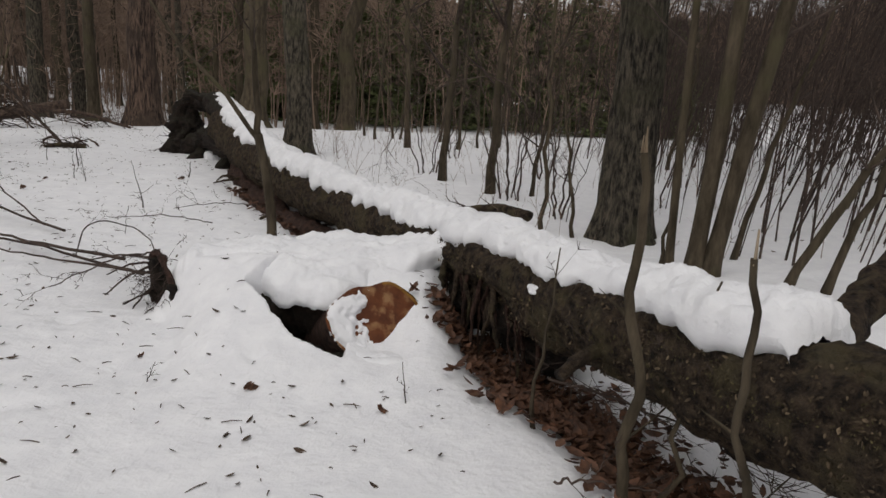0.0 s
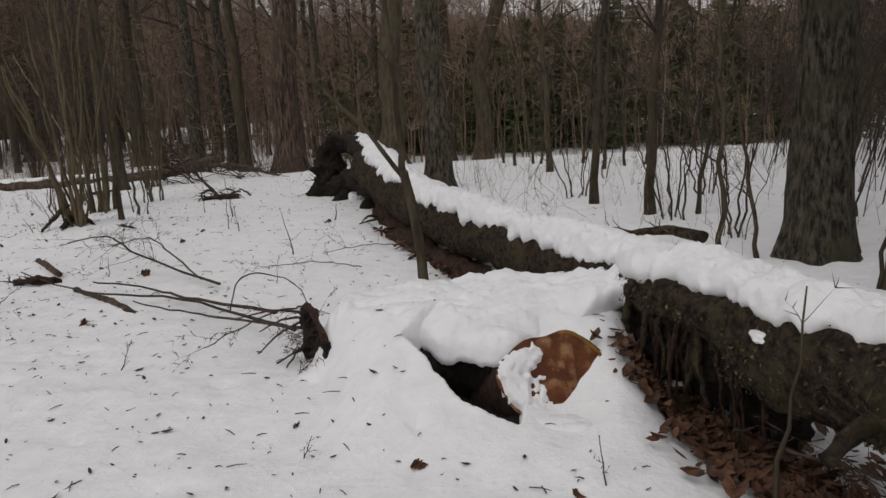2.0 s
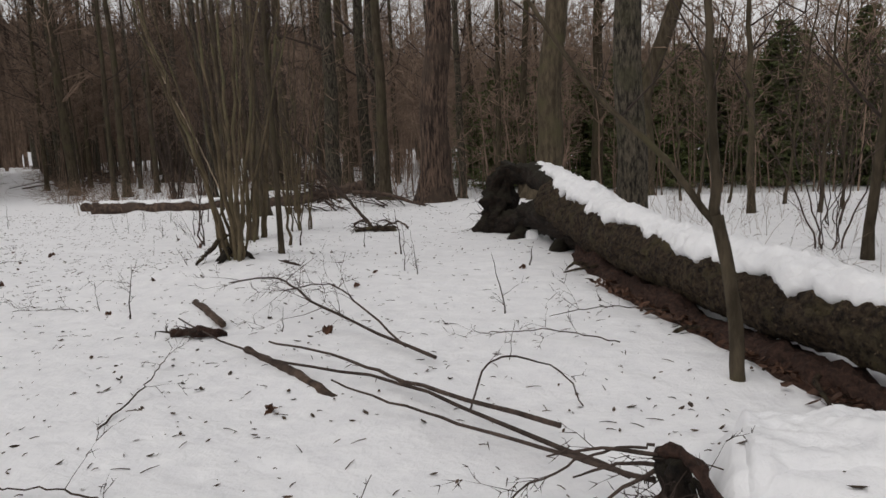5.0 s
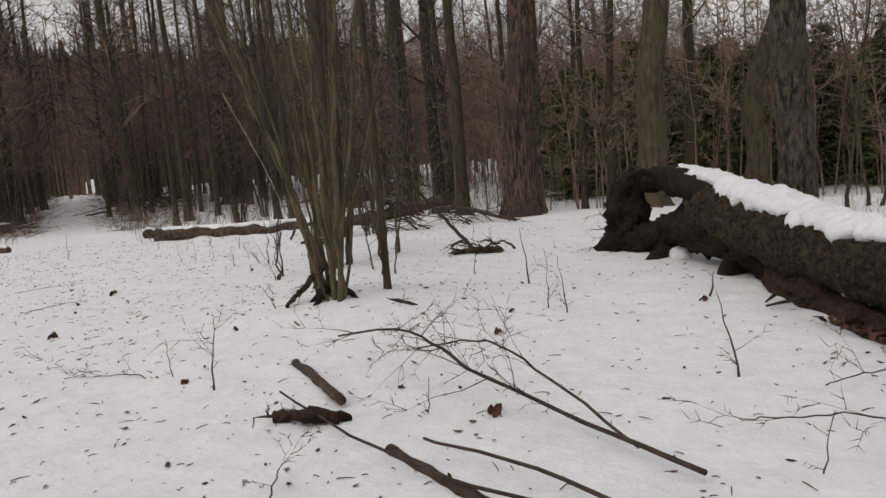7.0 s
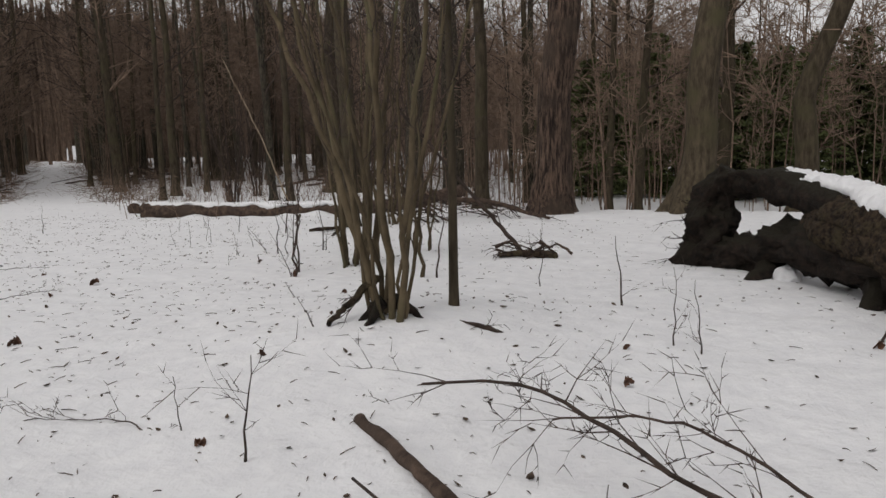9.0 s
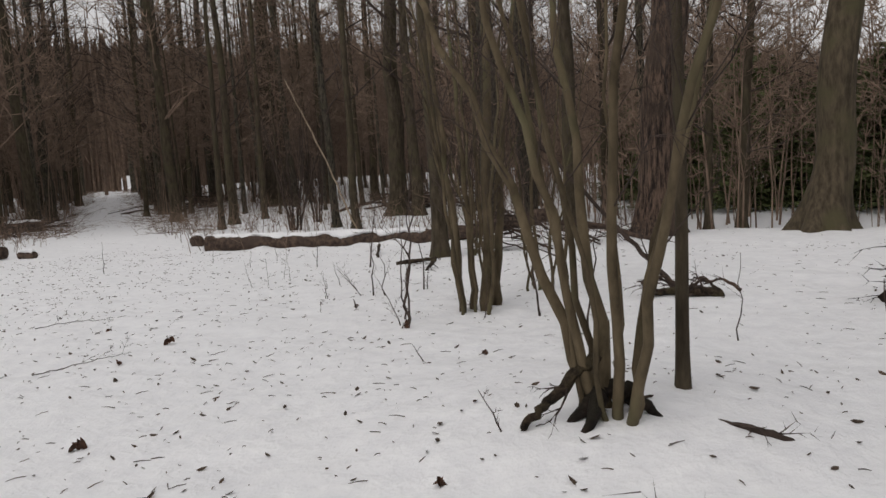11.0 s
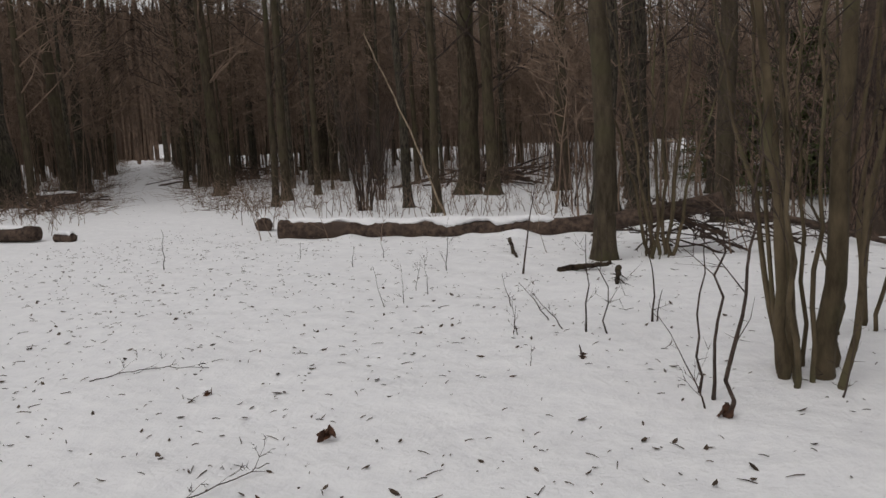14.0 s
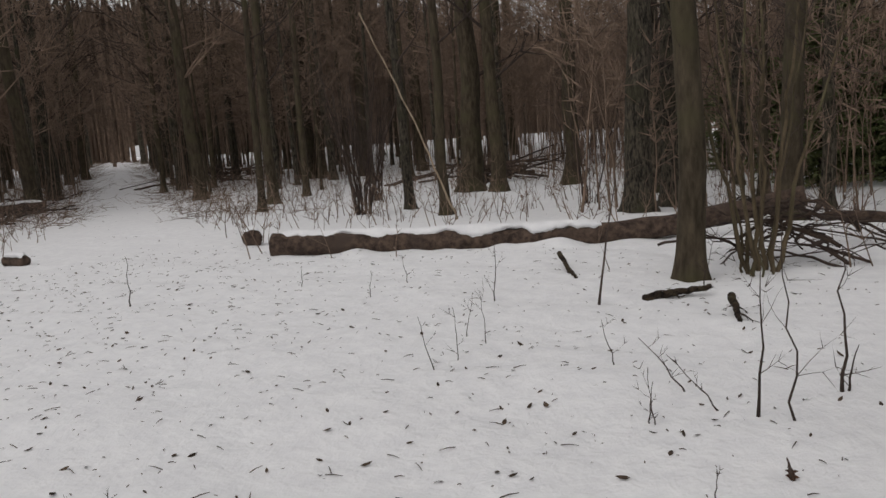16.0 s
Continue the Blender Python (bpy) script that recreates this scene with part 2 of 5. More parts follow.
# ---- the snow-covered ground, one sheet out to the horizon ----
def steps(lo, hi, cell, far, grow):
    vals = list(np.arange(lo, hi + 1e-6, cell))
    c, v = cell, hi
    while v < far:
        c *= grow
        v += c
        vals.append(v)
    c, v = cell, lo
    while v > -far:
        c *= grow
        v -= c
        vals.insert(0, v)
    return vals


def build_ground():
    xs = sorted(set(steps(-18.0, 3.0, 0.085, 700, 1.09)) | set(-2.2 + 0.0425 * i for i in range(56)) | set(-1.25 + 0.017 * i for i in range(53)))
    ys = sorted(set(steps(1.5, 19.5, 0.085, 700, 1.09)) | set(3.0 + 0.0425 * i for i in range(44)) | set(3.45 + 0.017 * i for i in range(60)))
    rng = random.Random(5)
    prints = []
    for i in range(420):
        x = rng.uniform(-14, 0)
        y = rng.uniform(2.5, 15)
        prints.append((x, y, rng.uniform(0.05, 0.10), rng.uniform(0.02, 0.05)))
    for i in range(26):  # a line of trodden steps along the way
        u = i / 25
        x, y = -1.6 - 12.5 * u, 2.6 + 10 * u
        prints.append((x + (0.14 if i % 2 else -0.14), y + rng.uniform(-0.1, 0.1), 0.10, 0.035))
    cells = {}
    for q in prints:
        for a in (-1, 0, 1):
            for b in (-1, 0, 1):
                cells.setdefault((int(q[0] // 0.5) + a, int(q[1] // 0.5) + b), []).append(q)
    v, f = [], []
    for y in ys:
        for x in xs:
            z = ground_z(x, y) if abs(x) < 120 and abs(y) < 120 else land(x, y)
            for px, py, s, h in cells.get((int(x // 0.5), int(y // 0.5)), ()):
                d2 = (x - px) ** 2 + (y - py) ** 2
                z -= h * bell(d2, s * 0.6) - 0.35 * h * bell(d2, s * 1.1)
            v.append((x, y, z))
    w = len(xs)
    for j in range(len(ys) - 1):
        for i in range(w - 1):
            a = j * w + i
            f.append((a, a + 1, a + w + 1, a + w))
    b = Build()
    b.v, b.f = v, f
    ob = part("ground", b, SNOW)
    return tagged(ob, "uneven snow cover on the forest floor", "snow ground", kind="structure")


build_ground()


# ---- trees ----
def trunk_mesh(r, h, lean, rng, sides, flare=0.5, ridge=0.04, bend=None, taper=0.7):
    """A tapered trunk with a flared, lobed foot; lean: metres sideways for each metre up."""
    b = Build()
    zs = [-0.25, -0.1, 0.0, 0.06, 0.14, 0.25, 0.4, 0.6, 0.85] + [0.85 + (h - 0.85) * (i / 16) ** 1.15 for i in range(1, 17)]
    if sides > 14:
        zs = sorted(set(zs + [0.06 * i for i in range(10, 80)]))
    off = rng.uniform(0, 50)
    lobes = rng.randint(4, 6)
    ph = rng.uniform(0, 6)
    path = []
    for i, z in enumerate(zs):
        u = max(z, 0) / h
        cx = lean[0] * max(z, 0) + (bend(z)[0] if bend else 0) + r * 0.5 * noise.noise((z * 0.45, off, 0)) * min(z, 1.0)
        cy = lean[1] * max(z, 0) + (bend(z)[1] if bend else 0) + r * 0.5 * noise.noise((z * 0.45, off, 9)) * min(z, 1.0)
        rr = r * (1 - taper * u)
        path.append(Vector((cx, cy, z)))
        for k in range(sides):
            a = 2 * math.pi * k / sides
            foot = math.exp(-max(z, 0) / (0.9 * r + 0.08))
            q = rr * (1 + flare * foot * (1 + 0.45 * math.cos(lobes * a + ph + z * 2)))
            if sides > 80:
                q *= 1 + 0.055 * noise.noise((math.cos(a) * 5.5, math.sin(a) * 5.5, z * 1.1 + off)) + 0.03 * abs(noise.noise((math.cos(a) * 13, math.sin(a) * 13, z * 3 + off)))
            q *= 1 + ridge * noise.noise((math.cos(a) * r * 14, math.sin(a) * r * 14, z * 1.6 + off)) + ridge * noise.noise((math.cos(a) * r * 40, math.sin(a) * r * 40, z * 5 + off))
            b.v.append((cx + q * math.cos(a), cy + q * math.sin(a), z))
    for i in range(len(zs) - 1):
        for k in range(sides):
            a, c = i * sides + k, i * sides + (k + 1) % sides
            b.f.append((a, c, c + sides, a + sides))
    b.f.append(tuple(range((len(zs) - 1) * sides, len(zs) * sides)))
    return b, path, zs


def crown_mesh(path, zs, r, h, rng, low, limbs, reach, depth=2, count=4, sides=4, coarse=0):
    b = Build()
    for i in range(limbs):
        z = low + (h - low) * (i + rng.random()) / limbs
        k = min(range(len(zs)), key=lambda j: abs(zs[j] - z))
        a = rng.uniform(0, 6.28)
        rise = rng.uniform(0.25, 0.9)
        length = reach * rng.uniform(0.55, 1.0) * (1 - 0.45 * (z - low) / (h - low + 0.01))
        d = Vector((math.cos(a), math.sin(a), rise))
        twigs(b, path[k] + d * r * 0.3, d, length, max(r * 0.28 * (1 - 0.6 * z / h), 0.012), rng, depth, sides, count, coarse=coarse)
    return b


def tree(x, y, r, h, label, bark=SMOOTH, lean=(0, 0), seed=1, sides=14, flare=0.5, ridge=0.04, low=3.5, limbs=10, reach=2.5, bend=None, base=None, name="tree", category="tree", group="", taper=0.7, depth=2):
    rng = random.Random(seed)
    z = land(x, y) if base is None else base
    e = thing(name, x, y, z, label, category, group)
    b, path, zs = trunk_mesh(r, h, lean, rng, sides, flare, ridge, bend, taper)
    part("trunk", b, bark, e)
    part("crown", crown_mesh(path, zs, r, h, rng, low, limbs, reach, depth), TWIG, e, "bare leafless limbs and twigs")
    return e


tree(1.96, 7.75, 0.265, 15, "large old oak with deeply ridged grey-green bark standing in snow", OAK, (-0.005, 0), 11, 110, 0.42, 0.05, 4.5, 10, 3.5, category="oak tree", name="oak_tree")
tree(-8.17, 19.55, 0.37, 19, "tall pine trunk with plated reddish-brown bark", PINE, (0.06, 0.01), 12, 90, 0.42, 0.04, 8.0, 12, 3.0, category="pine tree", name="pine_tree")
tree(-5.42, 19.9, 0.33, 17, "leaning grey tree with smooth bark and a flared mossy foot", SMOOTH, (0.10, 0.02), 13, 30, 0.7, 0.03, 4.6, 12, 4.0)
tree(-2.76, 13.35, 0.23, 16, "straight tree behind the fallen trunk with ivy-dark bark", OAK, (0.0, 0.0), 14, 30, 0.4, 0.04, 3.6, 12, 3.2)
tree(-3.16, 22.6, 0.26, 15, "tree whose trunk bends over to one side", SMOOTH, (0.0, 0.0), 15, 20, 0.5, 0.03, 5.5, 10, 3.2,
     bend=lambda z: (0.16 * max(z - 2.6, 0) + 0.13 * max(z - 2.6, 0) ** 1.3 if z < 6 else 0.16 * 3.4 + 0.13 * 3.4 ** 1.3 + 0.35 * (z - 6), 0))
tree(-11.15, 16.25, 0.135, 13, "slender tree with greenish mossy bark beside the brush pile", SMOOTH, (-0.01, 0), 16, 24, 0.35, 0.03, 4.0, 12, 2.6)
tree(2.16, 6.02, 0.072, 12, "leaning twin-stemmed young tree behind the fallen trunk", SMOOTH, (0.06, -0.01), 17, 20, 0.35, 0.03, 3.0, 8, 2.5, group="twin stems")
tree(2.28, 5.98, 0.072, 12, "leaning twin-stemmed young tree behind the fallen trunk", SMOOTH, (0.15, -0.04), 18, 20, 0.35, 0.03, 1.7, 10, 3.0, group="twin stems")
tree(2.02, 6.25, 0.04, 8, "thin upright young tree with smooth bark", SMOOTH, (0.0, 0), 19, 10, 0.3, 0.03, 1.6, 10, 1.4)
for i, (x, y, r, lx) in enumerate(((-12.6, 25.0, 0.22, 0.0), (-7.7, 24.3, 0.10, 0.02), (-6.95, 24.2, 0.12, 0.05), (-12.98, 23.25, 0.26, 0.02),
                                   (-10.28, 21.2, 0.17, 0.0), (-19.3, 29.6, 0.34, 0.02), (-19.0, 25.0, 0.13, -0.04), (-25.0, 27.0, 0.17, 0.0), (-32.95, 21.28, 0.42, 0.0), (-33.3, 22.4, 0.42, 0.0),
                                   (-31.4, 37.6, 0.45, 0.02), (-18.3, 29.4, 0.22, -0.02), (-9.6, 26.4, 0.14, 0.0), (-17.2, 23.3, 0.12, 0.0), (-23.7, 24.9, 0.11, 0.02),
                                   (-13.4, 27.9, 0.2, -0.01), (-16.6, 31.4, 0.25, 0.0), (-4.9, 26.5, 0.2, 0.02), (-36.1, 37.9, 0.2, 0.0), (-45.5, 45.2, 0.4, 0.01), (-10.9, 27.5, 0.12, 0.0), (-11.7, 31.0, 0.16, 0.01), (-10.0, 34.5, 0.14, 0.0), (-12.6, 38.0, 0.2, 0.0), (-10.8, 44.0, 0.2, 0.0), (-8.8, 36.0, 0.13, 0.0), (-14.8, 33.0, 0.12, 0.0), (-28.5, 16.5, 0.2, 0.0), (-36.0, 19.0, 0.25, 0.01), (-27.0, 12.0, 0.22, 0.0), (-38.5, 37.0, 0.22, 0.0), (-43.0, 32.5, 0.25, 0.02), (-50.0, 46.0, 0.25, 0.0), (-52.5, 39.5, 0.25, 0.0), (-60.0, 54.5, 0.28, 0.0), (-63.0, 48.5, 0.25, 0.0))):
    tree(x, y, r, 11 + 18 * r, "bare woodland tree with dark weathered bark", OAK if i % 3 == 0 else SMOOTH, (lx, 0), 40 + i, 18, 0.5, 0.04, 3.0, 11, 2.8, group="woodland trees")


# ---- saplings and shoots ----
def sapling(x, y, h, dx, dy, r, label="thin bare sapling standing in the snow", mat=TWIG, seed=0, side=5, group="saplings", name="sapling", category="sapling", kink=0.03, low=0.25, reach=0.35, up=0.0, depth=1):
    """A thin stem from the ground to a tip dx, dy away at height h, carried on upwards by up metres."""
    rng = random.Random(seed * 7 + 3)
    e = thing(name, x, y, ground_z(x, y) - 0.03, label, category, group)
    k = (h + up) / h
    n = max(6, min(16, int((h + up) / 0.12)))
    pts = [Vector((dx * k * (i / n) ** 1.15, dy * k * (i / n) ** 1.15, (h + up) * i / n)) for i in range(n + 1)]
    for i in range(1, n):
        pts[i] += Vector((rng.uniform(-1, 1), rng.uniform(-1, 1), 0)) * kink * min(1.0, h)
    rad = [max(r * (1 - 0.75 * i / n), 0.002) for i in range(n + 1)]
    rad[0] *= 1.3
    stem = part("stem", Build().tube(pts, rad, 6 if r < 0.03 else 10, 0.08, 9), mat, e)
    if side:
        for j in range(side):
            b = Build()
            i = rng.randint(max(1, int(n * low)), n - 1)
            a = rng.uniform(0, 6.28)
            twigs(b, pts[i], (math.cos(a), math.sin(a), rng.uniform(0.3, 1.1)), (h + up) * reach * rng.uniform(0.5, 1.1), max(rad[i] * 0.5, 0.0018), rng, depth, 3, 3, 0.5)
            part("twig", b, TWIG, stem)
    return e


def shoots():
    s = [0]

    def shoot(x, y, h, dx, dy, r, **more):
        s[0] += 1
        more.setdefault("side", 3 if r < 0.006 else 5)
        sapling(x, y, h, dx, dy, r, seed=s[0], **more)
    # beside the way, towards the long log
    small = dict(label="thin dark shoot poking out of the snow", group="snow shoots", name="shoot", category="shoot")
    shoot(-10.41, 12.81, 0.80, 0.01, 0.0, 0.009, kink=0.04, **small)
    shoot(-10.00, 13.32, 0.85, -0.01, 0.0, 0.010, side=2, **small)
    shoot(-9.97, 13.34, 0.30, 0.05, 0.0, 0.008, side=2, **small)
    shoot(-10.92, 12.58, 0.26, 0.02, 0.0, 0.005, **small)
    shoot(-11.78, 15.02, 1.12, 0.17, 0.04, 0.013, side=0, label="straight dead stick stuck in the snow", group="sticks", name="stick", category="stick", kink=0.01)
    shoot(-12.41, 13.05, 0.40, -0.08, -0.04, 0.004, **small)
    shoot(-12.36, 13.31, 0.41, -0.01, -0.01, 0.004, **small)
    shoot(-12.32, 13.74, 0.44, -0.03, -0.01, 0.004, **small)
    shoot(-12.55, 13.9, 0.36, 0.06, 0.01, 0.004, **small)
    shoot(-12.76, 15.02, 0.67, 0.05, 0.02, 0.006, **small)
    shoot(-16.55, 14.14, 0.57, 0.01, 0.01, 0.007, side=2, **small)
    shoot(-15.17, 15.29, 0.26, 0.01, 0.01, 0.005, **small)
    shoot(-14.13, 15.04, 0.30, 0.02, 0.01, 0.005, **small)
    shoot(-14.0, 15.6, 0.33, -0.05, 0.01, 0.005, **small)
    shoot(-11.29, 13.45, 0.34, -0.08, -0.02, 0.005, **small)
    shoot(-10.8, 13.1, 0.35, -0.26, -0.05, 0.006, **small)
    shoot(-10.24, 12.16, 0.13, -0.03, 0.0, 0.014, side=2, **small)
    shoot(-10.54, 11.91, 0.16, 0.01, 0.0, 0.004, **small)
    shoot(-9.33, 11.67, 0.90, 0.03, 0.0, 0.012, side=1, up=0.5, **small)
    shoot(-9.23, 11.43, 1.09, 0.11, 0.01, 0.014, side=2, up=0.6, **small)
    shoot(-9.42, 11.74, 0.83, 0.01, 0.0, 0.009, side=1, up=0.3, **small)
    shoot(-10.89, 12.57, 0.34, -0.03, -0.01, 0.004, **small)
    shoot(-10.59, 12.85, 0.35, -0.27, -0.09, 0.005, **small)
    shoot(-9.35, 11.54, 0.55, -0.26, -0.03, 0.006, **small)
    shoot(-8.67, 11.97, 0.47, 0.07, 0.0, 0.006, **small)
    shoot(-7.75, 11.69, 1.34, 0.01, 0.0, 0.024, side=6, up=1.2, label="slender pale hazel sapling with a few side twigs", mat=HAZEL)
    shoot(-7.59, 11.74, 0.85, 0.11, 0.01, 0.012, side=2, up=0.3, **small)
    shoot(-8.45, 10.27, 0.17, -0.09, -0.03, 0.006, side=1, **small)
    shoot(-10.23, 12.79, 1.04, -0.07, -0.03, 0.007, **small)
    shoot(-11.0, 15.9, 0.5, 0.1, 0.0, 0.006, **small)
    # round the hazel and the cut poles
    shoot(-6.60, 7.04, 0.52, 0.04, 0.04, 0.007, side=7, reach=0.6, **small)
    shoot(-5.42, 10.59, 0.62, -0.06, -0.01, 0.010, side=1, **small)
    shoot(-4.92, 9.47, 0.57, -0.01, 0.0, 0.006, side=4, **small)
    shoot(-4.74, 9.40, 0.53, -0.05, -0.01, 0.006, side=4, **small)
    shoot(-3.34, 7.85, 0.55, -0.11, 0.02, 0.008, side=3, **small)
    shoot(-6.34, 11.43, 0.71, 0.02, 0.01, 0.006, side=1, **small)
    shoot(-8.17, 12.20, 0.74, -0.06, -0.03, 0.012, side=2, up=0.6, **small)
    shoot(-3.60, 10.04, 0.26, 0.04, 0.0, 0.012, side=2, **small)
    shoot(-4.98, 6.96, 0.24, 0.02, 0.01, 0.005, **small)
    shoot(-7.22, 8.65, 0.24, -0.09, -0.06, 0.005, **small)
    shoot(-7.1, 7.2, 0.3, -0.05, 0.02, 0.004, **small)
    shoot(-3.0, 6.6, 0.3, 0.05, 0.02, 0.004, **small)
    shoot(-3.1, 4.4, 0.22, 0.08, 0.05, 0.004, side=4, **small)
    shoot(-1.45, 3.3, 0.13, 0.05, 0.02, 0.004, side=5, **small)
    shoot(-0.15, 3.12, 0.22, -0.02, 0.03, 0.004, side=3, **small)
    # open snow behind the fallen trunk
    up = dict(label="slender bare young tree in the open snow", group="young trees", name="young_tree", category="young tree", mat=SMOOTH, reach=0.22, depth=2)
    shoot(-0.86, 15.88, 2.50, -0.06, 0.0, 0.07, side=9, up=4, **up)
    shoot(-0.05, 10.75, 2.51, 0.2, -0.03, 0.06, side=9, up=3.5, **up)
    shoot(0.62, 9.8, 2.36, 0.12, 0.01, 0.065, side=9, up=3.5, **up)
    shoot(-0.17, 17.34, 2.39, 0.33, -0.02, 0.035, side=9, up=2, **up)
    shoot(-1.73, 17.43, 1.99, 0.22, 0.01, 0.035, side=8, up=2, **up)
    shoot(-1.16, 17.83, 1.13, 0.19, 0.0, 0.03, side=8, up=2, **up)
    shoot(1.03, 7.39, 2.27, -0.01, 0.0, 0.026, side=8, up=1.5, **up)
    shoot(1.39, 7.60, 1.47, -0.19, 0.04, 0.022, side=8, up=1, **up)
    shoot(1.17, 9.66, 1.46, 0.24, -0.03, 0.03, side=9, up=2, **up)
    shoot(-1.34, 17.97, 1.95, -0.24, -0.02, 0.03, side=8, up=2, **up)
    shoot(-2.10, 18.53, 2.08, -0.09, -0.01, 0.03, side=8, up=2, **up)
    shoot(0.25, 16.04, 2.43, 0.15, 0.0, 0.04, side=8, up=2, **up)
    shoot(1.17, 16.65, 3.22, 0.45, -0.03, 0.05, side=8, up=2, **up)
    shoot(0.70, 16.48, 1.75, -0.02, 0.0, 0.03, side=8, up=2, **up)
    shoot(2.67, 5.40, 1.01, 0.47, -0.23, 0.038, side=8, up=2.2, **up)
    shoot(2.96, 5.36, 0.84, 0.24, -0.13, 0.034, side=8, up=2.4, **up)
    shoot(1.96, 6.30, 1.04, 0.08, -0.02, 0.018, side=6, up=1.5, **up)
    shoot(2.80, 6.76, 1.30, 0.30, -0.12, 0.03, side=8, up=2.2, **up)
    shoot(4.07, 13.27, 2.40, 0.49, -0.15, 0.035, side=8, up=2, **up)
    # in front of the fallen trunk
    near = dict(label="snapped sapling stem in front of the fallen trunk", group="snapped stems", name="snapped_sapling", category="sapling", mat=SMOOTH)
    shoot(0.44, 3.0, 0.88, 0.06, -0.01, 0.011, side=2, reach=0.2, **near)
    shoot(0.86, 2.46, 0.98, 0.14, 0.02, 0.015, side=4, reach=0.2, kink=0.05, **near)


shoots()


def broken_sapling(x, y, h, dx, dy, r, seed, spur):
    """A stem snapped off at the top, with a pale splintered end and a spur."""
    rng = random.Random(seed)
    e = thing("broken_sapling", x, y, ground_z(x, y) - 0.03, "bent sapling snapped off at a pale splintered top", "sapling", "snapped stems")
    n = 14
    pts = [Vector((dx * (i / n), dy * (i / n), h * i / n)) + Vector((rng.uniform(-1, 1), rng.uniform(-1, 1), 0)) * 0.012 * (0 < i < n) + Vector((0.035 * math.sin(i * 0.9 + seed), 0.02 * math.sin(i * 0.7), 0)) * (i / n) * (1 - i / n) * 3 for i in range(n + 1)]
    part("stem", Build().tube(pts, [r * (1.15 - 0.4 * i / n) for i in range(n + 1)], 10, 0.12, 12), SMOOTH, e)
    b = Build()
    top = pts[-1]
    for k in range(5):
        o = Vector((rng.uniform(-1, 1), rng.uniform(-1, 1), 0)) * r * 0.45
        b.tube([top + o - Vector((0, 0, 0.02)), top + o * 0.8 + Vector((0, 0, rng.uniform(0.03, 0.09)))], [r * 0.35, 0.002], 4)
    part("splintered_end", b, PALE, e, "pale splintered wood")
    b = Build()
    twigs(b, pts[spur], (-0.6, 0.1, 0.55), 0.16, r * 0.6, rng, 0, 6)
    part("spur", b, SMOOTH, e)
    b = Build()
    twigs(b, pts[3], (0.6, 0.3, 0.2), 0.5, r * 0.3, rng, 1, 4, 3)
    part("side_shoot", b, SMOOTH, e)


broken_sapling(0.71, 2.40, 1.36, -0.05, 0.02, 0.020, 3, 8)
broken_sapling(0.95, 1.97, 1.08, -0.07, 0.01, 0.014, 4, 7)


def forked_tree():
    """The tree that stands against the fallen trunk and forks into two leaning stems."""
    e = thing("forked_tree", -1.59, 6.45, 0.0, "thin forked tree leaning over the fallen trunk", "tree")
    a = curve([(0.02, 0, -0.1), (0.0, 0.0, 0.4), (-0.10, 0.05, 0.95)], 10, 0.004)
    part("trunk", Build().tube(a, [0.046 - 0.0008 * i for i in range(11)], 12, 0.08, 6), SMOOTH, e)
    rng = random.Random(8)
    for p, r in (([(-0.10, 0.05, 0.9), (-0.45, 0.1, 1.35), (-0.95, 0.2, 1.9), (-1.5, 0.25, 2.9), (-1.8, 0.3, 4.2)], 0.024), ([(-0.10, 0.05, 0.9), (-0.13, 0.1, 1.6), (-0.17, 0.12, 2.6), (-0.15, 0.2, 4.6)], 0.034)):
        q = curve(p, 14, 0.012, rng)
        stem = part("stem", Build().tube(q, [r * (1 - 0.05 * i) for i in range(15)], 8, 0.08, 8), SMOOTH, e)
        for k in range(7):
            b = Build()
            i = rng.randint(4, 13)
            twigs(b, q[i], (rng.uniform(-1, 1), rng.uniform(-1, 1), 0.6), rng.uniform(0.5, 1.2), 0.008, rng, 1, 3, 4)
            part("twig", b, TWIG, stem)


forked_tree()


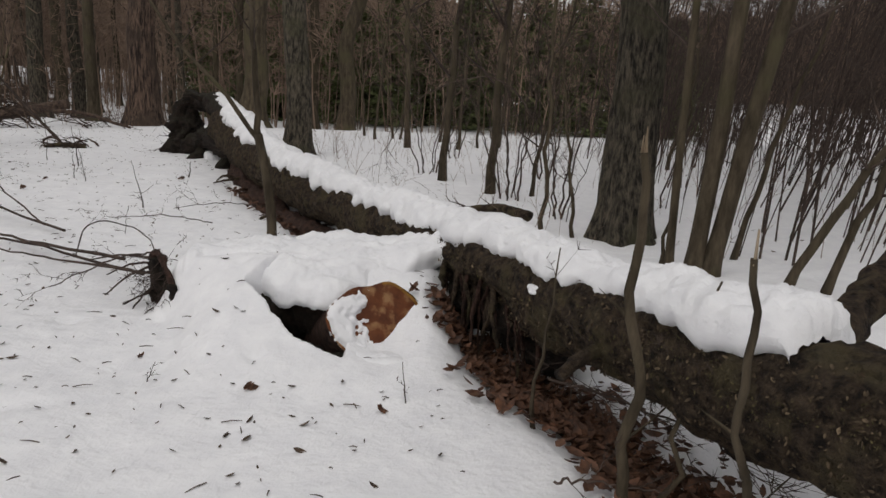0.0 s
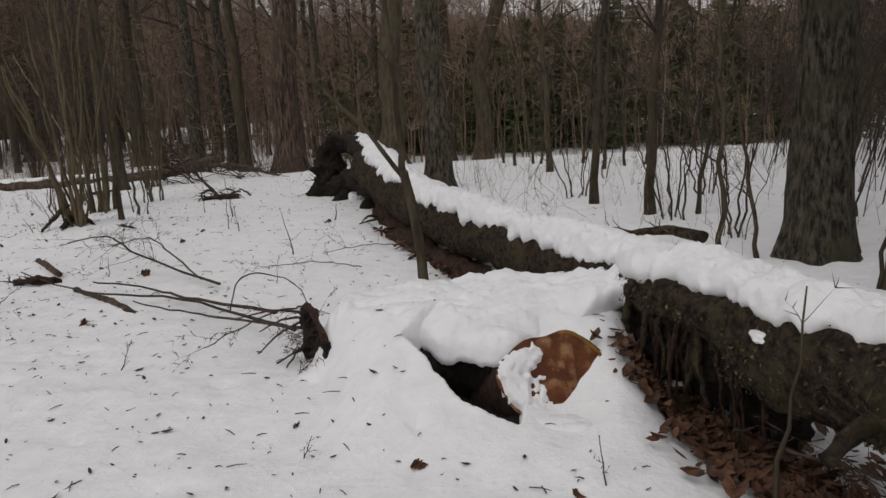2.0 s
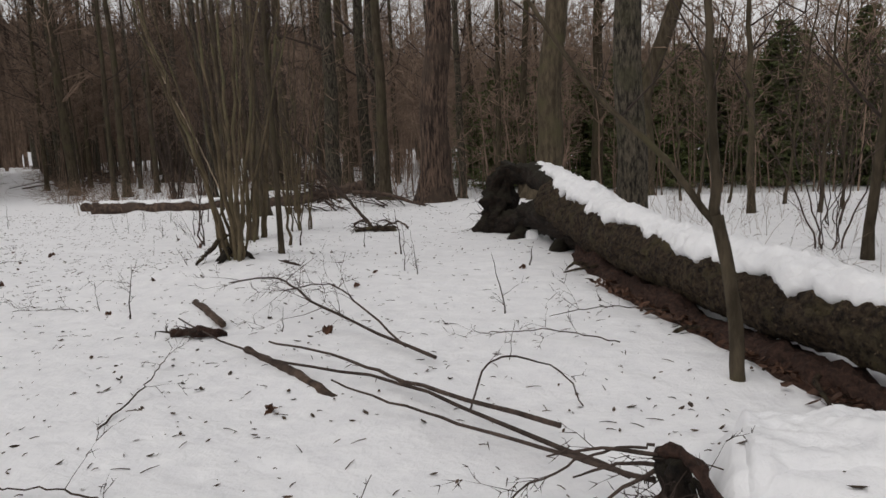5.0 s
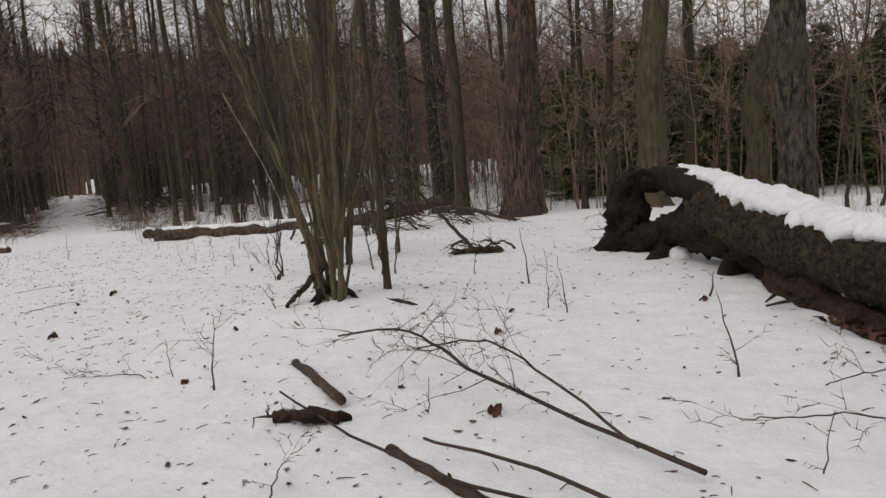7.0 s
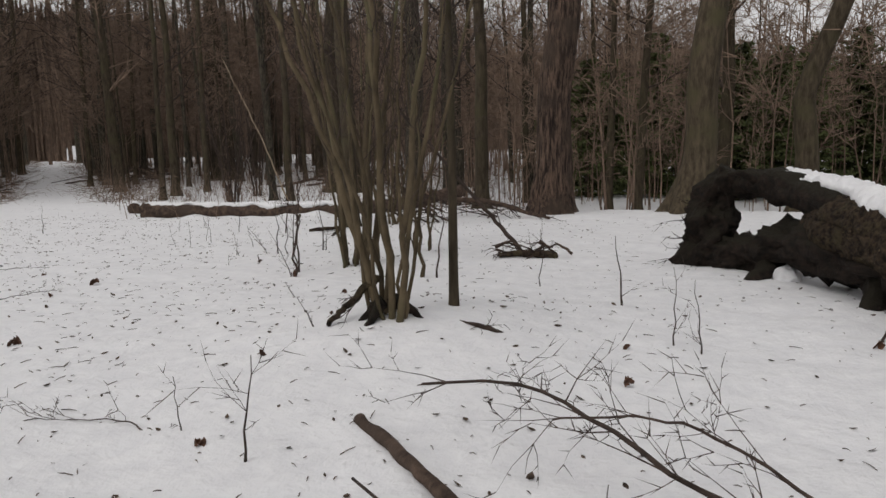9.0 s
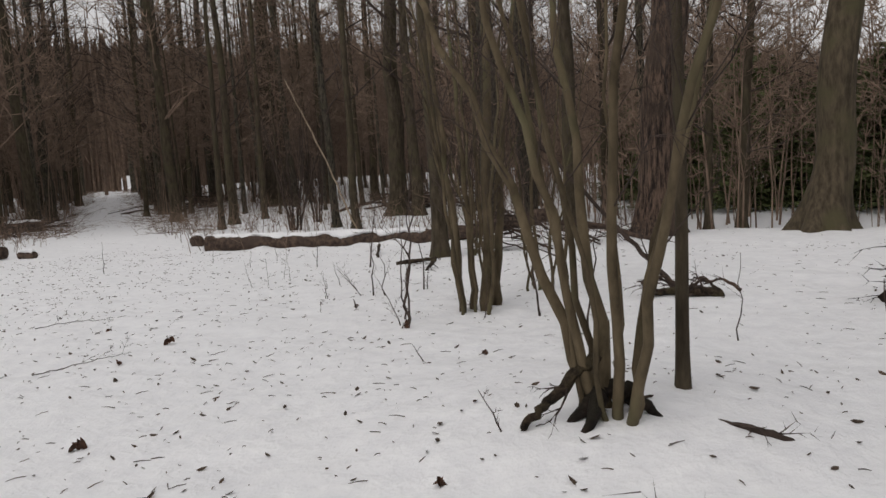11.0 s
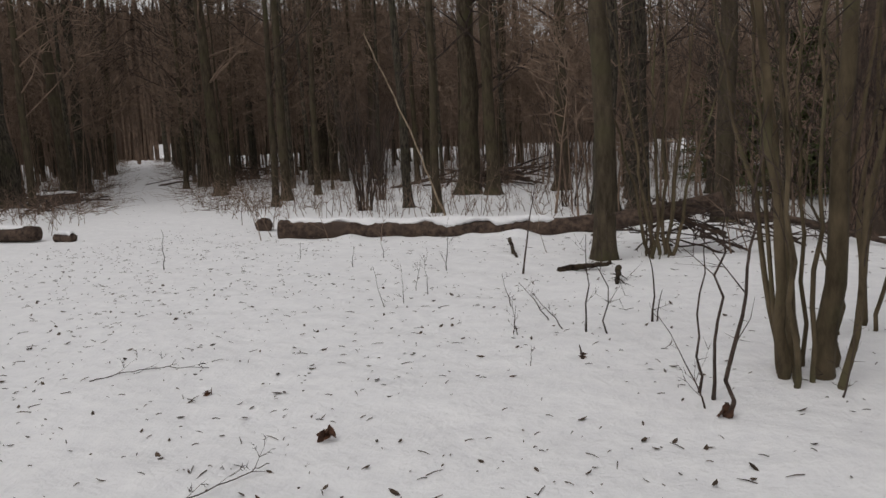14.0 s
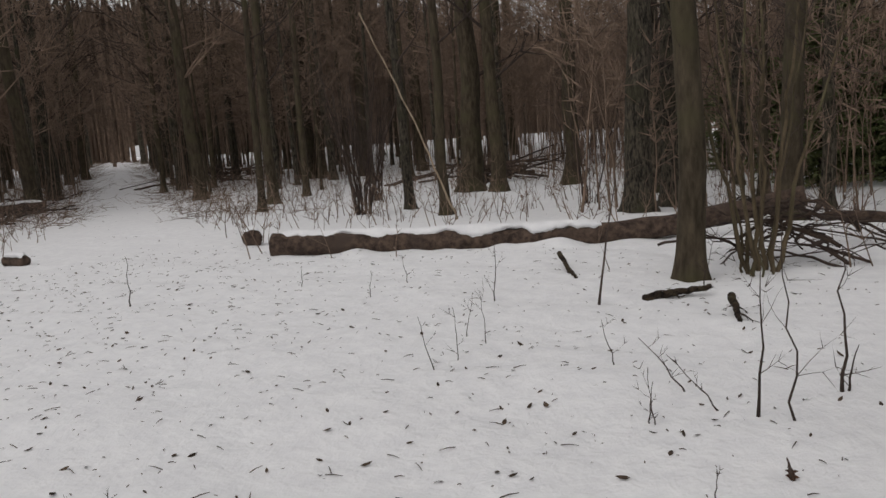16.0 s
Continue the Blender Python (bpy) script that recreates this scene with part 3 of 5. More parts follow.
def clump(x, y, stems, h, r, label, seed, spread, lean=(0, 0), mat=HAZEL, name="hazel_bush", foot=0.18, side=7, wood=False, thick=()):
    """A many-stemmed bush that fans out from one foot."""
    rng = random.Random(seed)
    z = ground_z(x, y)
    e = thing(name, x, y, z, label, "bush")
    for i in range(stems):
        a = 6.28 * i / stems + rng.uniform(-0.3, 0.3)
        f = foot * rng.uniform(0.3, 1.0)
        sp = spread * rng.uniform(0.25, 1.0)
        hh = h * rng.uniform(0.6, 1.0)
        rr = r * rng.choice((0.45, 0.6, 0.8, 1.0, 1.0)) if not thick else thick[i % len(thick)]
        p = [(math.cos(a) * f, math.sin(a) * f, -0.08), (math.cos(a) * (f + sp * 0.2) + lean[0] * 0.22, math.sin(a) * (f + sp * 0.2) + lean[1] * 0.22, hh * 0.25),
             (math.cos(a) * (f + sp * 0.58) + lean[0] * 0.6, math.sin(a) * (f + sp * 0.58) + lean[1] * 0.6, hh * 0.62), (math.cos(a) * (f + sp) + lean[0], math.sin(a) * (f + sp) + lean[1], hh)]
        q = curve(p, 16, 0.028, rng)
        stem = part("stem", Build().tube(q, [rr * (1 - 0.048 * k) for k in range(17)], 8 if rr > 0.02 else 6, 0.07, 8), mat, e)
        for k in range(side):
            b = Build()
            j = rng.randint(5, 15)
            ax = (q[j + 1] - q[j]).normalized()
            twigs(b, q[j], ax + Vector((rng.uniform(-1, 1), rng.uniform(-1, 1), rng.uniform(-0.3, 0.3))) * 0.8, rng.uniform(0.4, 1.1), 0.005, rng, 2, 3, 4)
            part("twig", b, TWIG, stem)
    if wood:
        for k in range(5):
            b = Build()
            a = rng.uniform(0, 6.28)
            b.tube(curve([(math.cos(a) * 0.06, math.sin(a) * 0.06, 0.10), (math.cos(a) * foot, math.sin(a) * foot, 0.05), (math.cos(a) * foot * 1.9, math.sin(a) * foot * 1.9, -0.04)], 6, 0.01, rng), [0.05, 0.05, 0.045, 0.04, 0.03, 0.022, 0.014], 8, 0.25, 9)
            part("root", b, ROOT, e, "dark gnarled root")
    return e


clump(-6.76, 8.90, 11, 4.8, 0.036, "many-stemmed hazel bush fanning out of a dark gnarled foot", 21, 1.75, (-0.3, -0.1), foot=0.12, wood=True)
clump(-8.85, 12.25, 12, 5.2, 0.036, "dense hazel clump of upright greenish stems", 22, 0.95, (-0.1, 0.2), foot=0.26, thick=(0.07, 0.02, 0.055, 0.016, 0.045, 0.022, 0.018, 0.04, 0.02, 0.015, 0.018, 0.025))
clump(-10.56, 16.55, 10, 4.5, 0.026, "thin-stemmed hazel bush rising from the brush pile", 23, 1.0, (-0.2, 0.1))
clump(-19.3, 23.2, 14, 3.6, 0.04, "bushy thicket of upright brown stems", 24, 1.2, mat=TWIG)
clump(-8.6, 13.5, 6, 4.0, 0.022, "thin upright hazel stems", 25, 0.6)
clump(-21.5, 27.5, 12, 3.5, 0.03, "bushy thicket of upright brown stems", 26, 1.2, mat=TWIG)
clump(-14.5, 25.5, 10, 3.0, 0.022, "bushy thicket of upright brown stems", 27, 1.3, mat=TWIG)
for x, y, n, h, r, s in ((0.85, 9.4, 7, 3.0, 0.015, 31), (1.35, 8.5, 6, 2.6, 0.014, 32), (-0.3, 11.6, 6, 2.6, 0.013, 33), (1.5, 11.2, 7, 3.2, 0.015, 34), (0.1, 14.0, 6, 2.8, 0.015, 35), (2.6, 9.2, 7, 3.0, 0.016, 36)):
    clump(x, y, n, h, r, "thin-stemmed bare shrub in the open snow", s, 1.0, mat=TWIG, name="shrub", foot=0.14, side=4)
for i, (x, y) in enumerate(((-35.2, 33.3), (-38.6, 29.4), (-44.4, 41.1), (-47.8, 37.1), (-54.3, 49.5), (-57.7, 45.5), (-64.5, 57.6), (-67.6, 54.2))):
    tree(x, y, 0.24, 17, "tall tree whose bare crown hangs over the track", OAK, (0.0, 0.0), 140 + i, 14, 0.5, 0.04, 4.0, 30, 4.6, group="woodland trees")
tree(-6.51, 9.47, 0.037, 6, "young tree beside the hazel with a forked stem", SMOOTH, (0.0, 0.0), 61, 14, 0.35, 0.05, 1.6, 10, 1.6, base=0.18, name="young_tree", category="young tree")


# ---- the fallen trunk ----
def leaf(b, p, size, rng, tilt=0.7):
    """One curled leaf: a keeled blade of six faces with its tip turned up."""
    a = rng.uniform(0, 6.28)
    e = Euler((rng.uniform(-tilt, tilt), rng.uniform(-tilt, tilt), a)).to_matrix()
    curl = rng.uniform(0.1, 0.5)
    w = rng.uniform(0.3, 0.5)
    v = [e @ (Vector(q) * size) + p for q in ((-1, 0, curl * 0.6), (-0.4, w, curl * 0.5), (-0.4, 0, 0), (-0.4, -w, curl * 0.4), (0.35, w * 0.9, curl * 0.6), (0.35, 0, 0.05), (0.35, -w * 0.9, curl * 0.5), (1, 0, curl))]
    b.add(v, ((0, 2, 1), (0, 3, 2), (1, 2, 5, 4), (2, 3, 6, 5), (4, 5, 7), (5, 6, 7)))


def trunk_axis(s):
    """Centre and radius of the fallen trunk, s metres from its root end."""
    u = Vector((0.454, -0.891, 0))
    table = ((0, 0.62, 0.34), (1.5, 0.58, 0.33), (3.5, 0.40, 0.28), (6, 0.30, 0.235), (8, 0.29, 0.215), (10, 0.36, 0.222), (11, 0.42, 0.222), (12.5, 0.49, 0.235), (14, 0.52, 0.25))
    for (a, za, ra), (b, zb, rb) in zip(table, table[1:]):
        if s <= b:
            f = (s - a) / (b - a)
            break
    sway = 0.05 * math.sin(s * 0.9)
    return Vector((-4.3, 13.2, 0)) + u * s + Vector((0.891, 0.454, 0)) * sway + Vector((0, 0, za + (zb - za) * f)), ra + (rb - ra) * f


def snow_cap(name, centre, radius, n, half, thick, seed, parent=None, label="", tilt=0.0, ragged=0.35, across=18, crest=0.5, crumb=0.0):
    """Snow lying along a log: a rounded pillow over its top with ragged hanging edges."""
    b = Build()
    for i in range(n + 1):
        u = i / n
        c, r = centre(u), radius(u)
        c2 = centre(min(u + 0.01, 1)) - centre(max(u - 0.01, 0))
        along = c2.normalized()
        side = along.cross(Vector((0, 0, 1))).normalized()
        lift = side.cross(along)
        ends = min(1.0, u * n / 2.5, (1 - u) * n / 2.5) ** 0.5
        wob = [noise.noise((c.x * f, c.y * f, seed + g)) for f, g in ((2.3, 0), (2.3, 20), (7.0, 40), (7.0, 60), (1.1, 80))]
        lo = -half * (1 + ragged * wob[0]) + tilt
        hi = half * (1 + ragged * wob[1]) + tilt
        for k in range(across + 1):
            v = k / across * 2 - 1
            a = lo + (hi - lo) * (k / across)
            jag = ragged * half * (0.7 * wob[2 if v < 0 else 3] + 0.35 * noise.noise((c.x * 15, c.y * 15, seed + (9 if v > 0 else 0))))
            a += math.copysign(jag, v) * math.copysign(abs(v) ** 5, jag) if abs(v) > 0.3 else 0.0
            t = thick * (1 + 0.4 * wob[4]) * max(1 - abs(v) ** 3.0, 0.0) ** crest * ends
            d = lift * math.cos(a) + side * math.sin(a)
            p = c + d * (r * (1.0 if 0 < k < across else 0.93) + t)
            lump = 0.05 * thick / 0.12 * (noise.noise(p * 3) + 0.5 * noise.noise(p * 9) + 0.3 * noise.noise(p * 25)) * (1 - v * v)
            lump += crumb * (0.016 * noise.noise(p * 11) + 0.010 * noise.noise(p * 27) + 0.006 * noise.noise(p * 55)) * (1 - abs(v) ** 6)
            b.v.append(tuple(p + d * lump))
    w = across + 1
    for i in range(n):
        for k in range(across):
            a = i * w + k
            b.f.append((a, a + 1, a + w + 1, a + w))
        a = i * w
        b.f.append((a + across, a, a + w, a + w + across))
    ob = part(name, b, SNOW, parent)
    return tagged(ob, label, "snow", kind="") if label else ob


def fallen_trunk():
    e = thing("fallen_tree", -1.0, 6.8, 0, "old rotting fallen tree trunk with torn root plate, mossy crumbling bark", "fallen tree")

    def local(p):
        return Vector(p) - Vector((-1.0, 6.8, 0))
    n = 380
    pts, rad = [], []
    for i in range(n + 1):
        s = 1.0 + 12.9 * i / n
        c, r = trunk_axis(s)
        pts.append(local(c))
        rad.append(r * (0.5 + 0.5 * ease(i / 15)))
    b = Build()
    sides = 110
    cross, lift = Vector((-0.891, -0.454, 0)), Vector((0, 0, 1))
    for i in range(n + 1):
        s = 1.0 + 12.9 * i / n
        for k in range(sides):
            a = 2 * math.pi * k / sides
            d = cross * math.sin(a) + lift * math.cos(a)
            p = pts[i] + d * rad[i]
            q = 1 + 0.20 * noise.noise(p * 2.6) + 0.10 * noise.noise(p * 8)
            # lengthwise fissures, crumbled pits, and the rotted-out flank
            crack = noise.noise((math.cos(a) * 5, math.sin(a) * 5, s * 0.9)) + 0.6 * noise.noise((math.cos(a) * 13, math.sin(a) * 13, s * 2.4))
            q -= 0.13 * max(0.0, crack - 0.12)
            q += 0.07 * noise.noise(p * 22) + 0.035 * noise.noise(p * 48)
            q -= 0.42 * bell((a - 2.05) ** 2, 0.42) * ease((s - 8.9) / 0.5) * (1 - ease((s - 10.4) / 0.5))
            b.v.append(tuple(pts[i] + d * rad[i] * q))
    for i in range(n):
        for k in range(sides):
            a, c = i * sides + k, i * sides + (k + 1) % sides
            b.f.append((a, a + sides, c + sides, c))
    b.f.append(tuple(range(sides)))
    b.f.append(tuple(reversed(range(n * sides, (n + 1) * sides))))
    part("trunk", b, ROT, e)
    # loose flakes of bark and moss on the flank
    rng = random.Random(44)
    for name, mat, count, lab in (("flaking_bark", FLAKE, 5200, "crumbling bark flakes"), ("moss", MOSS, 6500, "olive moss cushions and lichen")):
        b = Build()
        for k in range(count):
            s = 13.8 - 12.0 * rng.random() ** 1.6
            c, r = trunk_axis(s)
            a = rng.uniform(0.4, 2.6) if mat is FLAKE else rng.uniform(0.5, 1.7)
            d = cross * math.sin(a) + lift * math.cos(a)
            if mat is MOSS and noise.noise(c * 2.2 + d) < 0.05 or 8.9 < s < 10.6 and a > 1.45:
                continue
            p = local(c + d * r * 1.0)
            q = 1 + 0.20 * noise.noise(p * 2.6) + 0.10 * noise.noise(p * 8)
            leaf(b, local(c) + d * (r * q + 0.004), rng.uniform(0.004, 0.014) * (1.0 if mat is FLAKE else 0.55), rng, 1.4)
        part(name, b, mat, e, lab)
    rng = random.Random(4)
    # torn roots: an arch above, the plate, and the heavy butt below
    arch = curve([local(p) for p in ((-3.40, 11.6, 0.64), (-3.88, 12.45, 0.84), (-4.28, 13.1, 0.94), (-4.66, 13.42, 0.86))], 22)
    part("upper_root", Build().tube(arch, [0.20 - 0.0035 * i for i in range(23)], 40, 0.34, 5.0, grit=0.2), ROOT, e, "moss-topped arching root")
    plate = curve([local(p) for p in ((-4.58, 13.36, 1.06), (-4.76, 13.40, 0.74), (-4.82, 13.36, 0.40), (-4.86, 13.30, 0.12), (-4.90, 13.25, -0.15))], 22)
    part("root_plate", Build().tube(plate, [0.08 + 0.22 * math.sin(0.25 + 2.2 * i / 22) for i in range(23)], 44, 0.6, 5.0, grit=0.3), ROOT, e, "dark earthy torn root plate")
    butt = curve([local(p) for p in ((-3.0, 10.9, 0.30), (-3.6, 11.9, 0.36), (-4.06, 12.62, 0.30), (-4.42, 12.98, 0.15), (-4.85, 13.2, 0.12))], 26)
    part("butt", Build().tube(butt, [0.28 - 0.003 * i + 0.02 * math.sin(i) for i in range(27)], 44, 0.5, 5.0, grit=0.3), ROOT, e, "black hollow butt of the trunk")
    for p, r in ((((-4.85, 13.25, 0.25), (-5.02, 13.3, 0.22), (-5.10, 13.32, 0.32)), 0.09), (((-4.85, 13.2, 0.12), (-5.04, 13.3, 0.03), (-5.18, 13.38, -0.09)), 0.11),
                 (((-4.5, 13.3, 0.95), (-4.66, 13.4, 1.05), (-4.78, 13.42, 1.03)), 0.06), (((-4.3, 13.0, 0.92), (-4.5, 12.9, 1.05), (-4.65, 12.85, 1.05)), 0.05),
                 (((-4.2, 12.6, 0.1), (-4.35, 12.4, 0.0), (-4.5, 12.3, -0.1)), 0.12), (((-3.4, 11.4, 0.15), (-3.5, 11.15, 0.02), (-3.55, 11.0, -0.1)), 0.13)):
        q = curve([local(v) for v in p], 8, 0.01, rng)
        part("root", Build().tube(q, [r * (1 - 0.09 * i) for i in range(9)], 14, 0.6, 9, grit=0.2), ROOT, e)
    b = Build()
    for k in range(40):
        q = plate[rng.randint(2, 18)]
        a = rng.uniform(2.2, 5.6)
        twigs(b, q + Vector((math.cos(a), math.sin(a), 0)) * 0.22, (math.cos(a), math.sin(a), rng.uniform(-0.6, 0.6)), rng.uniform(0.12, 0.35), 0.009, rng, 1, 3, 2, 0.7, 0)
    part("rootlets", b, ROOT, e)
    # rotten wood closing the gap under the trunk, the gap's shade in its colour
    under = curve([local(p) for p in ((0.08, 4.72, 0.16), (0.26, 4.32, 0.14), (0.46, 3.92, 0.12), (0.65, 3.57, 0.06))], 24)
    part("rotten_underside", Build().tube(under, [0.17 - 0.003 * i for i in range(25)], 40, 0.7, 6, grit=0.4), ROOT, e, "rotten wood under the trunk, near-black to carry the gap's shade")
    for k in range(30):  # strands of rotten wood hanging in the hollow
        u = rng.random()
        top = Vector((0.00, 4.40, 0.34)).lerp(Vector((0.46, 3.52, 0.34)), u) + Vector((rng.uniform(-0.02, 0.08), rng.uniform(-0.02, 0.05), rng.uniform(-0.06, 0.06)))
        foot = top + Vector((rng.uniform(-0.06, 0.05), rng.uniform(-0.12, 0.03), -rng.uniform(0.22, 0.46)))
        q = curve([local(top), local(top.lerp(foot, 0.5)) + Vector((rng.uniform(-0.03, 0.03), rng.uniform(-0.03, 0.03), 0)), local(foot)], 9, 0.006, rng)
        r = rng.uniform(0.006, 0.020)
        part("rotten_strand", Build().tube(q, [r * (1.1 - 0.07 * i) for i in range(10)], 9, 0.7, 14, grit=0.3), REDBARK if k % 3 else ROT, e)
    # broken stubs of limbs and lifted bark
    for s, ang, ln, r in ((11.42, -1.75, 0.26, 0.028), (9.4, -1.5, 0.10, 0.04)):
        c, rr = trunk_axis(s)
        side = Vector((-0.891, -0.454, 0))
        d = side * -math.sin(ang) + Vector((0, 0, math.cos(ang)))
        d = (d + Vector((0.3, -0.5, 0)) * 0.4).normalized()
        q = curve([local(c + d * rr * 0.7), local(c + d * (rr + ln * 0.5)) + Vector((0, 0, 0.02)), local(c + d * (rr + ln))], 8, 0.008, rng)
        part("limb_stub", Build().tube(q, [r * (1.25 - 0.05 * i) for i in range(9)], 14, 0.4, 14, grit=0.2), ROT, e, "broken limb stub")
    q = curve([local(p) for p in ((1.22, 2.40, 0.44), (1.42, 2.55, 0.52), (1.62, 2.72, 0.64), (1.90, 2.95, 0.80), (2.6, 3.45, 1.25))], 26, 0.012, rng)
    part("limb", Build().tube(q, [0.115 - 0.0028 * i for i in range(27)], 24, 0.3, 7), ROT, e, "thick broken limb rising from the trunk")
    return e


fallen_trunk()


def cap_path(u):
    s = 0.15 + 12.15 * u
    c, r = trunk_axis(s)
    k = ease((2.3 - s) / 1.2)
    arm = Vector((-4.2, 13.2, 0)).lerp(Vector((-3.40, 11.6, 0)), min(s / 1.8, 1)) + Vector((0, 0, 0.87 - 0.14 * s / 1.8))
    return c.lerp(arm, k)


def cap_radius(u):
    s = 0.15 + 12.15 * u
    return trunk_axis(s)[1] * (1 - ease((2.3 - s) / 1.2)) + 0.16 * ease((2.3 - s) / 1.2)


snow_cap("trunk_snow", cap_path, cap_radius, 620, 0.86, 0.10, 3.0, label="thick pillow of old snow along the fallen trunk", tilt=-0.16, across=34, ragged=0.5, crumb=1.8, crest=0.6)


def decayed_slab():
    """The lower, half-buried log that lies along the fallen trunk."""
    e = thing("decayed_log", -2.0, 7.9, 0, "half-buried decayed log with red-brown crumbling bark", "log")
    q = curve([Vector(p) - Vector((-2.0, 7.9, 0)) for p in ((-3.05, 10.6, 0.03), (-2.45, 9.2, -0.03), (-1.75, 7.75, -0.05), (-1.1, 6.6, -0.05), (-0.75, 6.0, -0.06))], 50)
    part("log", Build().tube(q, [0.135 + 0.02 * math.sin(i * 0.4) for i in range(51)], 30, 0.55, 6, grit=0.3), REDBARK, e)
    rng = random.Random(2)
    for k in range(5):
        p = q[rng.randint(3, 47)]
        r = curve([p, p + Vector((rng.uniform(-0.25, 0.0), rng.uniform(-0.25, 0.0), 0.08)), p + Vector((rng.uniform(-0.4, -0.1), rng.uniform(-0.5, -0.1), 0.0))], 5, 0.01, rng)
        part("splinter", Build().tube(r, [0.022, 0.022, 0.02, 0.018, 0.014, 0.008], 7, 0.4, 14), ROT, e)


decayed_slab()
snow_cap("log_snow", lambda u: Vector((-2.70, 10.2, 0.04)).lerp(Vector((-0.70, 6.25, 0.0)), u), lambda u: 0.165, 140, 0.8, 0.06, 9.0, label="strip of snow between the decayed log and the trunk", ragged=0.6, tilt=-0.35, crumb=0.7)


def sawn_stub():
    """The short limb whose sawn face looks out of the snow bank."""
    e = thing("sawn_limb", -0.36, 3.85, 0.15, "sawn-off limb with an orange-brown cut face, half buried in snow", "log")
    axis = Vector((0.36, -0.74, 0.50)).normalized()
    side = axis.cross(Vector((0, 0, 1))).normalized()
    lift = side.cross(axis)
    b = Build()
    n, rings = 40, 12
    shape = [0.25 * (1 + 0.10 * math.cos(2 * a) + 0.05 * math.sin(3 * a + 0.8) + 0.03 * math.sin(7 * a)) for a in (2 * math.pi * k / n for k in range(n))]

    def at(k, f, d):
        a = 2 * math.pi * k / n
        return side * math.cos(a) * shape[k] * f + lift * math.sin(a) * shape[k] * f - axis * d
    for i in range(rings):
        for k in range(n):
            p = at(k, 1.0, 0.9 * i / (rings - 1))
            p += p.normalized() * 0.016 * noise.noise(p * 9)
            b.v.append(tuple(p))
    for i in range(rings - 1):
        for k in range(n):
            a, c = i * n + k, i * n + (k + 1) % n
            b.f.append((a, c, c + n, a + n))
    part("bark", b, REDBARK, e, "dark red bark")
    for nm, f0, f1, mat, lab in (("sapwood_ring", 1.0, 0.93, RIM, "yellow sapwood ring"), ("cut_face", 1.0, 0.0, CUT, "weathered orange cut face")):
        b = Build()
        steps_in = [f0 + (f1 - f0) * j / 6 for j in range(7)]
        for f in steps_in:
            for k in range(n):
                p = at(k, f, 0)
                b.v.append(tuple(p + axis * ((0.010 if mat is RIM else 0.004) + 0.010 * noise.noise(p * 14))))
        for j in range(6):
            for k in range(n):
                a, c = j * n + k, j * n + (k + 1) % n
                if mat is CUT or math.cos(2 * math.pi * k / n) < -0.25:
                    b.f.append((a, c, c + n, a + n))
        used = sorted({i for f in b.f for i in f})
        place = {i: j for j, i in enumerate(used)}
        b.v, b.f = [b.v[i] for i in used], [tuple(place[i] for i in f) for f in b.f]
        part(nm, b, mat, e, lab)
    # old snow frozen onto the face
    b = Build()
    m = 72
    for i in range(m + 1):
        for k in range(m + 1):
            p, q = (i / m * 2 - 1) * 0.32, (k / m * 2 - 1) * 0.32
            rim = shape[int(math.atan2(q, p) / (2 * math.pi) * n) % n] * (0.99 + 0.04 * noise.noise((p * 20, q * 20, 4))) - math.hypot(p, q)
            mask = 6.5 * (p - 0.03) + 0.9 * noise.noise((p * 13, q * 13, 1)) + 0.6 * noise.noise((p * 34, q * 34, 2)) + 9 * max(-q - 0.15, 0) + 2 * max(q - 0.2, 0)
            b.v.append(tuple(side * p + lift * q + axis * (-0.008 + min(0.045, 0.05 * max(0.0, mask)) * min(1.0, max(rim, 0) / 0.03))))
    for i in range(m):
        for k in range(m):
            p, q = ((i + 0.5) / m * 2 - 1) * 0.32, ((k + 0.5) / m * 2 - 1) * 0.32
            if math.hypot(p, q) < shape[int(math.atan2(q, p) / (2 * math.pi) * n) % n] - 0.006:
                a = i * (m + 1) + k
                b.f.append((a, a + 1, a + m + 2, a + m + 1))
    part("snow_crust", b, SNOW, e, "crusted snow frozen on the cut face")


sawn_stub()


def snow_lump(x, y, z, rx, ry, rz, seed, label="small lump of old crusted snow", turn=0.0, rough=0.24):
    """A lumpy clod of snow."""
    b = Build()
    nu, nv = 36, 22
    rot = Matrix.Rotation(turn, 3, "Z")
    for i in range(nv + 1):
        th = math.pi * i / nv
        for k in range(nu):
            a = 2 * math.pi * k / nu
            d = Vector((math.sin(th) * math.cos(a), math.sin(th) * math.sin(a), math.cos(th)))
            q = 1 + rough * noise.noise(d * 1.6 + Vector((seed, 0, 0))) + 0.5 * rough * noise.noise(d * 4.5 + Vector((seed, 3, 0)))
            b.v.append(tuple(rot @ Vector((d.x * rx * q, d.y * ry * q, d.z * rz * q))))
    for i in range(nv):
        for k in range(nu):
            a, c = i * nu + k, i * nu + (k + 1) % nu
            b.f.append((a, a + nu, c + nu, c))
    ob = part("snow_clump", b, SNOW)
    ob.location = (x, y, z)
    return tagged(ob, label, "snow", "snow clumps")


